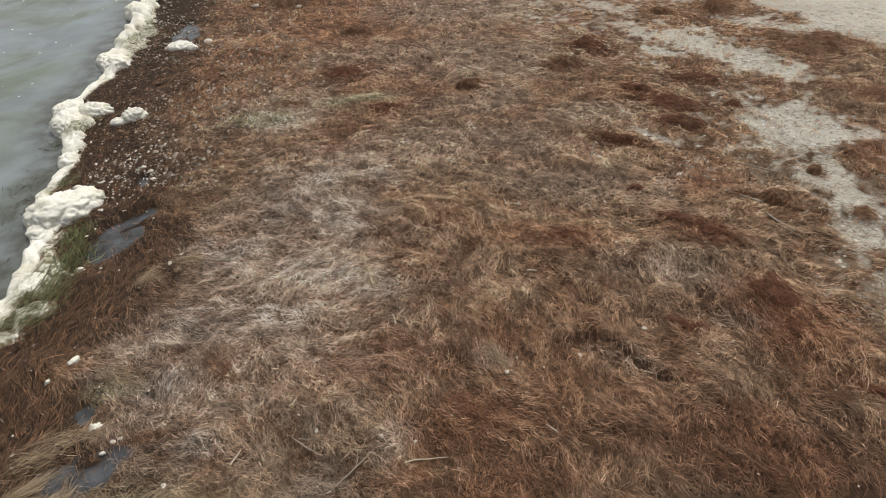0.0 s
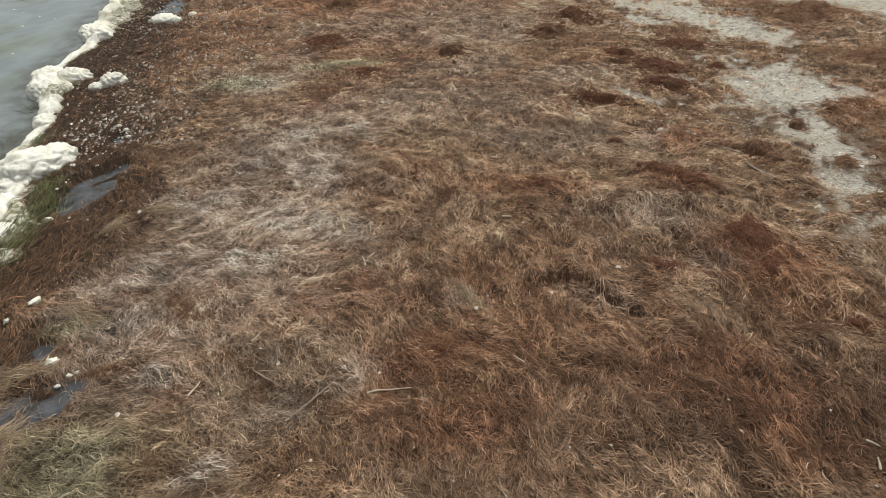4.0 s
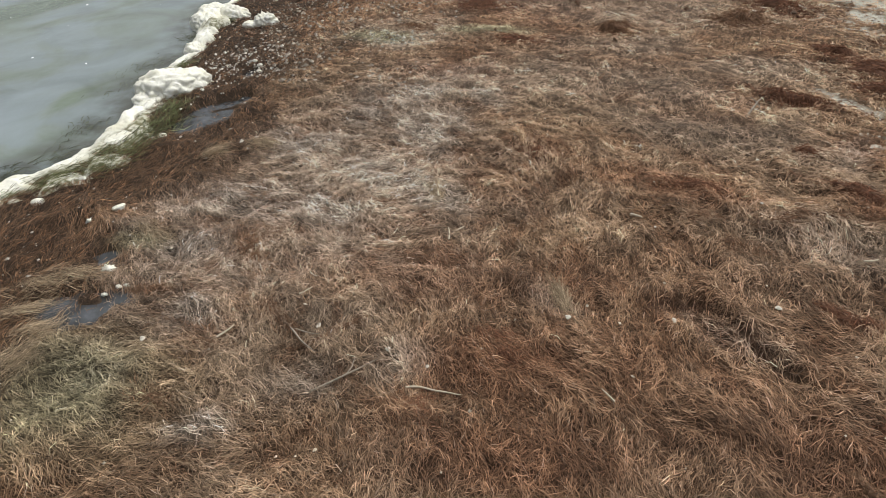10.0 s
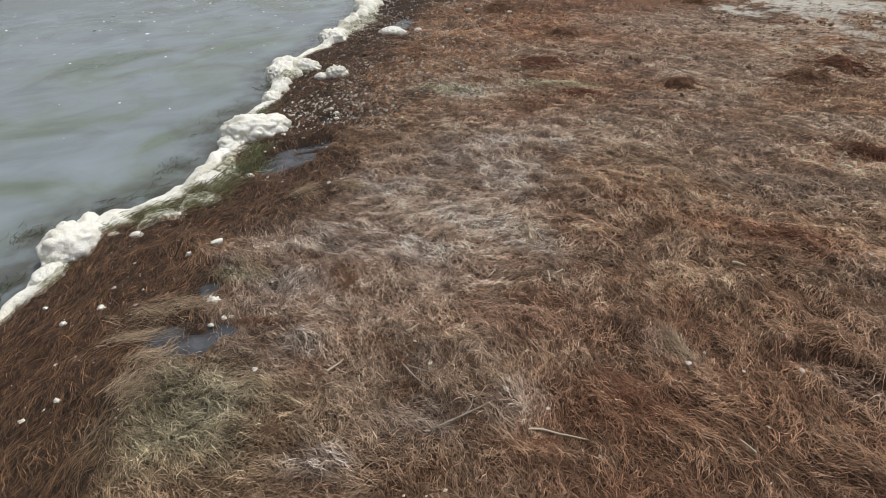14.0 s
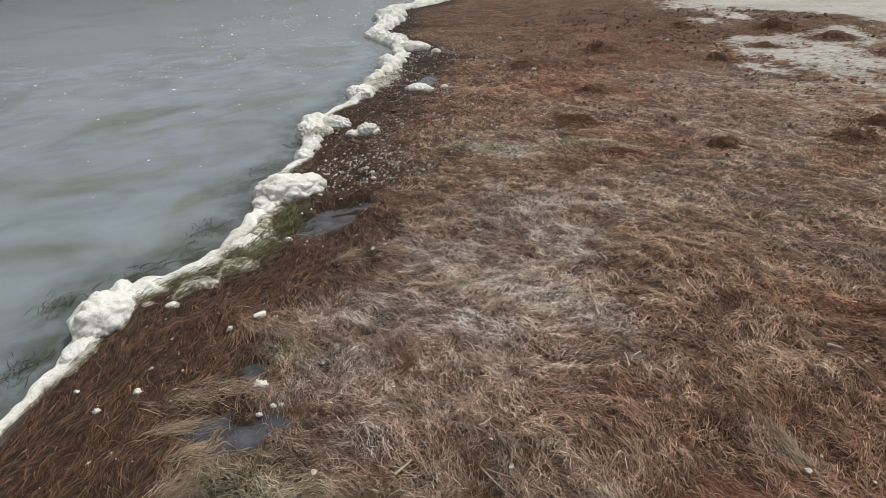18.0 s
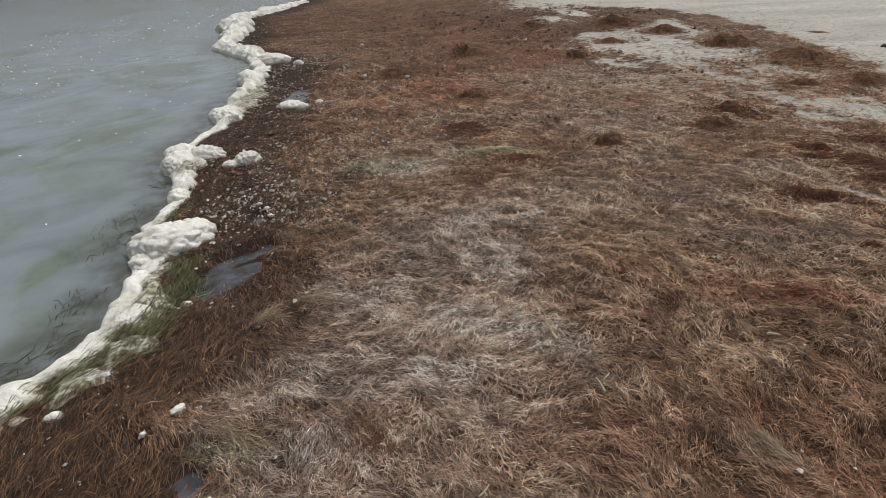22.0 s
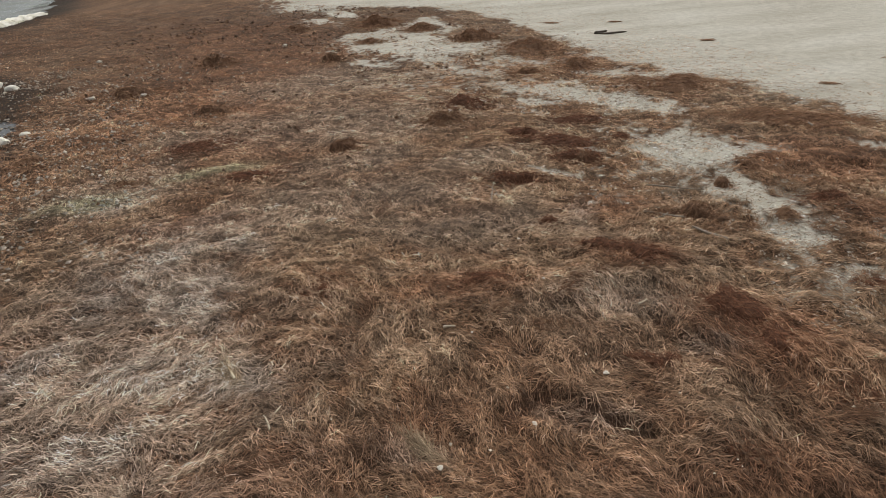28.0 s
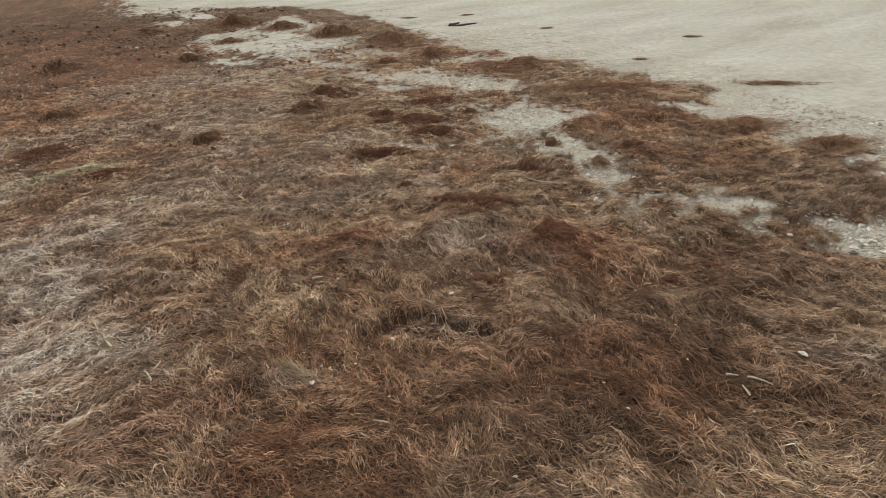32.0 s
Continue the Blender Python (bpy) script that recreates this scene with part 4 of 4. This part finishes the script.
weedy_spots = [(float(np.interp(v, SHORE_Y, SHORE_X)) + u, v, 0.045) for u, v in zip((0.2, 0.12, 0.26, 0.2, 0.3, 0.16, 0.3, 0.22, 0.32, 0.3, 0.36, 0.28, 0.3), np.arange(1.72, 2.82, 0.085))]
loose_strands("weed_strands", "olive green weed strands tangled in the foam", "seaweed", weedy_spots + [(-3.42, 6.2, 0.14), (-3.5, 6.35, 0.1), (-2.56, 1.38, 0.03), (-3.12, 4.05, 0.05), (-3.08, 4.2, 0.04), (-2.85, 3.32, 0.05)],
              85, 0.12, 0.003, 0.026, (0.1, 0.105, 0.042), MAT_WRACK, GROUND, 0.35)
loose_strands("floating_weed", "dark weed strands floating at the water's edge", "seaweed", [(-3.0, 1.62, 0.05), (-2.87, 1.92, 0.05), (-3.02, 3.02, 0.1), (-3.12, 3.35, 0.08), (-2.85, 2.42, 0.06), (-3.2, 3.9, 0.05), (-2.75, 2.1, 0.06), (-2.72, 1.25, 0.04)],
              70, 0.07, 0.003, 0.006, (0.06, 0.065, 0.035), MAT_WRACK, lambda x, y: np.full(len(x), WATER_Z))


def chips(name, label, category, x, y, size, tint, zfun, flat=0.35, lift=0.01):
    """Small angular bits, each a squashed octahedron."""
    n = len(x)
    corners = np.array([[1, 0, 0], [0, 1, 0], [-1, 0, 0], [0, -1, 0], [0, 0, 1], [0, 0, -1]], float)
    v = corners[None] * rng.uniform(0.55, 1.3, (n, 6, 1)) * np.c_[size, size * rng.uniform(0.5, 1, n), size * flat][:, None]
    a = rng.uniform(0, 2 * math.pi, n)
    c, s = np.cos(a)[:, None], np.sin(a)[:, None]
    tip = rng.normal(0, 0.12, n)[:, None]
    vx, vy = v[..., 0] * c - v[..., 1] * s, v[..., 0] * s + v[..., 1] * c
    vz = v[..., 2] + vx * tip
    v = np.stack([vx + x[:, None], vy + y[:, None], vz + (zfun(x, y) + lift)[:, None]], -1).reshape(-1, 3)
    f = np.array([[0, 1, 4], [1, 2, 4], [2, 3, 4], [3, 0, 4], [1, 0, 5], [2, 1, 5], [3, 2, 5], [0, 3, 5]])
    faces = (np.arange(n)[:, None, None] * 6 + f[None]).reshape(-1, 3)
    col = np.minimum(np.array(tint)[None] * rng.uniform(0.45, 1.3, n)[:, None], 0.86)
    thing(name, mesh_from(name, v, [faces], MAT_CHIP, False, tint=np.repeat(col, 6, 0)), label, category, kind="stuff")


gx, gy = rng.normal(-1.46, 0.11, 80), rng.normal(4.06, 0.1, 80)
chips("shell_bits", "grey-green shell bits gathered in a shallow hollow", "shell bits", gx, gy, rng.uniform(0.005, 0.016, 80), (0.5, 0.52, 0.46), GROUND, 0.4, 0.016)
# foam flecks on open water
fx, fy = rng.uniform(-11, -3.2, 900), rng.uniform(2.0, 17, 900)
ok = (inland(fx, fy) < -0.3) & (rng.random(900) < smooth(1.5, 8, fy) * 0.8 + 0.1)
chips("foam_flecks", "scattered white foam flecks drifting on the water", "foam", fx[ok], fy[ok], (0.005 + rng.gamma(1.6, 0.0055, ok.sum())) * (0.6 + 0.06 * fy[ok]), (0.98, 0.98, 0.94), lambda x, y: np.full(len(x), WATER_Z), 0.12, 0.004)
# shell bits: behind the foam, on the sand, on the mat
sx, sy = rng.normal(-2.47, 0.16, 300), rng.normal(3.36, 0.24, 300)
ok = inland(sx, sy) > 0.15
chips("shell_bits", "white shell bits and foam scraps on dark wet wrack", "shell bits", sx[ok], sy[ok], np.minimum(rng.gamma(1.6, 0.0033, ok.sum()) + 0.003, 0.017), (0.66, 0.64, 0.58), GROUND, 0.6, 0.014)
sx, sy = rng.uniform(-3.8, -0.7, 9000), 3.2 + 5.8 * rng.random(9000) ** 1.2
ok = (inland(sx, sy) > 0.25) & (rng.random(9000) < smooth(0.32, 0.6, fbm(sx * 2.4, sy * 2.4, 305)) * np.interp(inland(sx, sy), [0.3, 1.4, 2.4], [1, 0.8, 0.1]))
chips("wrack_crumbs", "grey-brown crumbs of shell and wrack by the water", "crumbs", sx[ok], sy[ok], (np.minimum(rng.gamma(2.0, 0.0035, ok.sum()) + 0.003, 0.022)) * (0.8 + 0.05 * sy[ok]), (0.44, 0.385, 0.32), GROUND, 0.6, 0.016)
sx, sy = rng.uniform(-6, -0.8, 2600), 3.2 + 9.8 * rng.random(2600) ** 1.5
ok = (WETTED(sx + 0.35 * rng.normal(0, 1, 2600), sy) > 0.25) & (inland(sx, sy) > 0.15) & (rng.random(2600) < 0.75)
chips("shell_bits", "pale shell bits strewn over the wet wrack", "shell bits", sx[ok], sy[ok], rng.uniform(0.006, 0.018, ok.sum()) * (0.7 + 0.07 * sy[ok]), (0.52, 0.47, 0.4), GROUND, 0.4, 0.016)
sx, sy = rng.uniform(0.4, 4.2, 60000), 1.0 + 7.5 * rng.random(60000) ** 1.3
ok = (SANDY(sx, sy) > 0.1) & (rng.random(60000) < np.where(sx > np.interp(sy, SAND_Y, SAND_X), 0.35, 1.0)) & (rng.random(60000) < 1.0 - 0.12 * sy) & (rng.random(60000) < 0.9 * smooth(0.3, 0.6, fbm(sx * 1.7, sy * 1.7, 301)) + 0.1)
chips("shell_gravel", "crushed white shell and coral gravel on bare sand", "shell gravel", sx[ok], sy[ok], (rng.gamma(2.2, 0.003, ok.sum()) + 0.002), (0.78, 0.75, 0.66), GROUND, 0.4, 0.002)
sx, sy = rng.uniform(-2.7, -1.2, 260), rng.uniform(0.7, 3.4, 260)
ok = (WETTED(sx, sy) > 0.3) & (inland(sx, sy) > 0.3) & (POOLED(sx, sy) < 0.3)
chips("shell_bits", "small white specks of shell on wet wrack", "shell bits", sx[ok], sy[ok], np.minimum(0.002 + rng.gamma(1.5, 0.0025, ok.sum()), 0.012), (0.62, 0.57, 0.5), GROUND, 0.5, 0.016)
sx, sy = rng.uniform(-2.3, 3.4, 420), rng.uniform(0.4, 6.5, 420)
ok = (SANDY(sx, sy) < 0.3) & (POOLED(sx, sy) < 0.3) & (inland(sx, sy) > 0.25)
chips("shell_bits", "tiny pale shell bits caught in the seagrass mat", "shell bits", sx[ok], sy[ok], rng.uniform(0.003, 0.008, ok.sum()), (0.62, 0.54, 0.42), GROUND, 0.5, 0.022)

sx, sy = rng.uniform(-3.2, 2.6, 7000), 3.6 + 9.5 * rng.random(7000) ** 1.2
ok = (inland(sx, sy) > 0.3) & (SANDY(sx, sy) < 0.6) & (rng.random(7000) < smooth(0.42, 0.62, fbm(sx * 2.1, sy * 2.1, 309)))
chips("weed_crumbs", "dark crumbs and knots of dried weed on the mat", "weed crumbs", sx[ok], sy[ok], np.minimum(rng.gamma(2.0, 0.0042, ok.sum()) + 0.002, 0.028) * (0.55 + 0.11 * sy[ok]), (0.2, 0.115, 0.07), GROUND, 0.6, 0.016)
# thin wrack strewn over the sand
sx, sy = rng.uniform(0.2, 4.6, 90000), 1.1 + 10 * rng.random(90000) ** 1.4
edge = np.clip(sx - np.interp(sy, SAND_Y, SAND_X), -1, 2)
ok = (SANDY(sx, sy) > 0.15) & (rng.random(90000) < (0.05 + 0.95 * smooth(0.46, 0.64, fbm(sx * 3.5, sy * 3.5, 311))) * np.interp(edge, [0, 0.5, 1.2], [1, 0.25, 0.03]) * 3.4 / (1.6 + sy ** 0.85))
sx, sy, far = sx[ok], sy[ok], fineness(sx[ok], sy[ok])
n = len(sx)
thing("strewn_strands", strand_mesh("strewn_strands", sx, sy, FLOW(sx, sy) + rng.normal(0, 0.9, n), rng.uniform(0.02, 0.06, n), 0.0013 * far, 0.006 * rng.random(n), 0.008 * rng.random(n), rng.normal(0, 0.8, n), rng.normal(0, 0.5, n),
                                    np.array([[0.24, 0.15, 0.09]]) * rng.uniform(0.5, 1.6, n)[:, None], MAT_STRAND), "loose brown seagrass strands strewn over pale sand", "seagrass", kind="stuff")


# bundles of bleached straw, combed one way
def straw_wisp(cx, cy, length, ang, spread, n, tint, label, pile=0.028):
    base = np.array(at_ground(cx, cy))
    t = rng.normal(0, 0.28, n)
    off = rng.normal(0, spread, n)
    a = radians(ang)
    x, y = cx + t * length * math.cos(a) - off * math.sin(a), cy + t * length * math.sin(a) + off * math.cos(a)
    up = np.exp(-(off / spread) ** 2) * rng.random(n)
    v, q, tr = strand_arrays(x - 0.03 * math.cos(a), y - 0.03 * math.sin(a), a + rng.normal(0, 0.42, n), rng.uniform(0.04, 0.11, n), rng.uniform(0.0009, 0.0016, n), 0.012 + pile * up, 0.4 * pile * rng.random(n), rng.normal(0, 0.35, n), rng.normal(0, 0.5, n))
    col = np.array(tint)[None] * np.exp(rng.normal(0, 0.35, n))[:, None]
    thing("straw_wisp", mesh_from("straw_wisp", v - base, [q, tr], MAT_STRAND, False, tint=np.minimum(np.repeat(col, 5, 0), 0.85)), label, "straw", "straw wisps", "stuff", at=tuple(base))


def at_ground(x, y, lift=0.0):
    return (x, y, float(GROUND(np.array([x]), np.array([y]))[0]) + lift)


STRAW = (0.36, 0.27, 0.18)
for row in ((-1.7, 1.67, 0.2, -16, 0.018), (-1.8, 1.37, 0.32, 14, 0.03), (-1.9, 1.29, 0.25, 30, 0.03), (-1.85, 1.19, 0.16, 50, 0.025), (-1.68, 1.0, 0.14, 70, 0.03), (-1.66, 2.46, 0.16, 30, 0.03), (-1.72, 1.12, 0.12, 60, 0.03), (-1.85, 2.33, 0.14, 60, 0.03), (-0.64, 2.25, 0.16, 115, 0.015), (-0.03, 1.72, 0.17, 120, 0.015)):
    straw_wisp(*row, 240, STRAW, "bundle of pale bleached straw combed across the mat")
for row in ((-1.24, 1.68, 0.22, 62, 0.035), (-0.93, 1.37, 0.2, -30, 0.012), (-0.72, 1.36, 0.3, 42, 0.012), (0.12, 3.42, 0.2, 50, 0.02), (0.72, 2.29, 0.2, 22, 0.016), (0.95, 2.37, 0.18, 10, 0.016), (1.2, 1.58, 0.22, 5, 0.016), (1.32, 1.42, 0.1, 0, 0.02), (0.47, 2.27, 0.12, 8, 0.014), (0.54, 2.12, 0.18, -6, 0.02), (-0.17, 1.37, 0.16, -30, 0.03), (-0.52, 1.77, 0.3, -8, 0.018)):
    straw_wisp(*row, 170, (0.15, 0.08, 0.046), "dark brown strand bundle pressed into the mat", 0.009)


# dark strands added to draw the shaded line under the lip
for row in ((0.29, 1.755, 0.08, 38, 0.005), (0.4, 1.79, 0.11, 4, 0.005), (0.52, 1.715, 0.11, -58, 0.006), (0.6, 1.61, 0.12, -48, 0.005)):
    straw_wisp(*row, 150, (0.1, 0.053, 0.032), "thin dark strands along a crease in the mat", 0.006)


# ---- single finds lying on the mat ----
def stick_mesh(name, length, r, mat, bend=0.08, seed=0, sides=7):
    """A tapered, slightly bent and knotty stick along x."""
    n = 14
    t = np.linspace(0, 1, n)
    rad = r * (1 - 0.55 * t) * (0.85 + 0.4 * vnoise(t * 9, t * 0 + seed, 7))
    rad[0] *= 0.6
    rad[-1] *= 0.25
    cy = bend * length * (np.sin(t * 3.0 + seed) + 0.5 * (vnoise(t * 4, t * 0, seed + 2) - 0.5))
    cz = 0.35 * bend * length * np.sin(t * 4 + 1 + seed)
    a = np.linspace(0, 2 * math.pi, sides, endpoint=False)
    x = np.repeat((t - 0.5) * length, sides)
    y = (cy[:, None] + rad[:, None] * np.cos(a)).ravel()
    z = (cz[:, None] + rad[:, None] * np.sin(a)).ravel()
    i = np.arange(n * sides).reshape(n, sides)
    quads = np.stack([i[:-1], i[1:], np.roll(i[1:], -1, 1), np.roll(i[:-1], -1, 1)], -1).reshape(-1, 4)
    caps = np.r_[i[0][::-1][None], i[-1][None]]
    return mesh_from(name, np.c_[x, y, z], [quads, caps], mat)


def shell_mesh(name, size, seed=0, slim=0.6):
    """A ribbed, domed half shell."""
    rings, spokes = 7, 22
    t = np.linspace(0, 1, rings)
    a = np.linspace(-1.9, 1.9, spokes)
    rr = np.outer(t, 1 - 0.1 * np.abs(a) + 0.04 * np.cos(a * 9))
    x = (rr * np.cos(a * 0.75)).ravel() * size
    y = (rr * np.sin(a * 0.75)).ravel() * size * slim * 1.25
    dome = np.outer(np.sin(t * math.pi * 0.85) ** 0.8, 1 + 0.08 * np.cos(a * 11 + seed)) * (1 - 0.35 * np.outer(np.ones(rings), (a / 1.9) ** 2))
    z = dome.ravel() * size * 0.32
    n = rings * spokes
    i = np.arange(n).reshape(rings, spokes)
    top = np.stack([i[:-1, :-1], i[1:, :-1], i[1:, 1:], i[:-1, 1:]], -1).reshape(-1, 4)
    rim = np.r_[i[0], i[1:, -1], i[-1, ::-1][1:], i[::-1, 0][1:-1]]
    v = np.r_[np.c_[x, y, z], np.c_[x, y, z * 0.75 - 0.06 * size]]
    wall = np.c_[rim, np.roll(rim, -1), np.roll(rim, -1) + n, rim + n]
    return mesh_from(name, v, [top, top[:, ::-1] + n, wall], MAT_SHELL)


def lump_mesh(name, size, mat, seed=0, flat=0.5):
    bm = bmesh.new()
    bmesh.ops.create_icosphere(bm, subdivisions=3, radius=1)
    for v in bm.verts:
        k = 0.45 + 1.0 * noise.turbulence(v.co * 1.5 + Vector((seed, 2, 0)), 3, True)
        v.co = Vector((v.co.x * size * k, v.co.y * size * 0.7 * k, max(v.co.z, -0.5) * size * flat * k))
    me = bpy.data.meshes.new(name)
    bm.to_mesh(me)
    bm.free()
    me.materials.append(mat)
    for p in me.polygons:
        p.use_smooth = True
    return me


SHELLS = [(0.0, 1.6, 0.018, 30), (0.65, 1.79, 0.017, 80), (0.33, 1.675, 0.014, 10), (0.68, 2.38, 0.013, 140), (-0.52, 1.32, 0.016, 60), (-0.79, 1.37, 0.014, 0), (-0.86, 2.42, 0.014, 100),
          (-1.33, 1.16, 0.017, 45), (1.5, 0.87, 0.02, 10), (2.23, 1.41, 0.025, -20), (2.37, 1.19, 0.03, 40), (2.46, 1.2, 0.024, 100), (-0.39, 1.31, 0.012, 20), (0.71, 2.78, 0.012, 0), (-1.77, 2.42, 0.02, 20), (0.27, 2.15, 0.01, 0)]
for k, (x, y, size, turn) in enumerate(SHELLS):
    thing("shell", shell_mesh("shell", size, k, 0.5 + 0.15 * (k % 3)), "small bleached shell fragment lying on matted seagrass", "shell", "shells on the mat", at=at_ground(x, y, 0.02), turn=turn)

SCRAPS = [(-1.98, 1.78, 0.032, 40), (-2.05, 1.68, 0.02, 60), (-2.14, 1.28, 0.018, 0), (-2.2, 1.16, 0.015, 20), (-2.36, 1.21, 0.012, 0), (-1.71, 1.43, 0.028, 15), (-1.62, 1.37, 0.014, 0), (-1.59, 1.38, 0.012, 0), (-1.64, 1.32, 0.013, 0),
          (-2.33, 3.46, 0.022, 0), (-2.27, 3.42, 0.02, 40), (-2.2, 3.3, 0.02, 10), (-1.87, 0.87, 0.012, 0)]
for k, (x, y, size, turn) in enumerate(SCRAPS):
    thing("foam_scrap", lump_mesh("foam_scrap", size, MAT_FOAM, k * 3.7), "scrap of dried cream foam lying on dark wet seagrass", "foam scrap", "foam scraps", at=at_ground(x, y, 0.016), turn=turn)

STONES = [(-2.42, 7.05, 0.055), (-1.86, 6.87, 0.05), (-1.45, 4.04, 0.022), (-1.52, 4.1, 0.016), (-2.9, 9.2, 0.05), (-0.4, 8.9, 0.06), (-1.75, 4.62, 0.02), (-1.62, 4.9, 0.022), (-1.95, 4.4, 0.018), (-2.1, 5.2, 0.025), (-1.4, 5.35, 0.024), (-1.85, 5.6, 0.026), (-2.3, 5.9, 0.03), (-1.2, 4.55, 0.016)]
for k, (x, y, size) in enumerate(STONES):
    thing("stone", lump_mesh("stone", 0.75 * size, MAT_SHELL, k * 2.1 + 1), "pale rounded coral stone resting on seagrass", "stone", "pale stones", at=at_ground(x, y, 0.03), turn=k * 50)

REEDS = [(0.205, 2.228, 0.05, 0.006, -8), (-0.34, 1.235, 0.17, 0.0036, 12), (-1.09, 1.28, 0.07, 0.004, 75), (-0.5, 1.94, 0.07, 0.004, 110), (-0.47, 1.99, 0.05, 0.004, 40), (1.21, 0.86, 0.045, 0.004, 60), (1.28, 0.86, 0.08, 0.004, -60), (1.24, 0.93, 0.04, 0.004, -30),
         (-0.64, 2.26, 0.13, 0.006, 115), (0.98, 2.1, 0.05, 0.004, 20), (-0.9, 1.5, 0.05, 0.003, 50), (0.15, 1.33, 0.05, 0.003, 130)]
for k, (x, y, length, r, turn) in enumerate(REEDS):
    thing("reed_piece", stick_mesh("reed_piece", length, r, MAT_BONE, 0.07, k), "short bleached reed piece lying on the seagrass", "reed", "reed pieces", at=at_ground(x, y, 0.024), turn=turn)

STICKS = [(1.6, 2.5, 0.19, 0.012, 118), (1.53, 2.74, 0.25, 0.008, 150), (-0.84, 1.33, 0.26, 0.004, -35), (-0.62, 1.2, 0.24, 0.004, 40), (0.78, 3.35, 0.3, 0.006, 60), (3.24, 3.57, 0.1, 0.008, 60), (1.75, 3.0, 0.3, 0.005, -25)]
for k, (x, y, length, r, turn) in enumerate(STICKS):
    top = thing("driftwood_stick", stick_mesh("driftwood_stick", length, r, MAT_TWIG, 0.06, k + 20), "thin grey weathered driftwood stick half sunk in seagrass", "stick", "driftwood sticks", at=at_ground(x, y, 0.022), turn=turn)
    if length > 0.2:
        fork = part("side_twig", stick_mesh("side_twig", length * 0.35, r * 0.55, MAT_TWIG, 0.1, k + 50), top)
        fork.matrix_basis = pose(length * 0.12, length * 0.08, 0.004, 0, 0, 48)

log = thing("driftwood_log", stick_mesh("driftwood_log", 0.42, 0.018, MAT_DARKWOOD, 0.08, 3, 10), "dark waterlogged branch lying on open pale sand", "driftwood", at=at_ground(3.83, 7.4, 0.02), turn=-32)
knot = part("branch_stub", stick_mesh("branch_stub", 0.16, 0.022, MAT_DARKWOOD, 0.05, 9, 9), log)
knot.matrix_basis = pose(-0.12, 0.015, 0.008, 0, -6, 12)
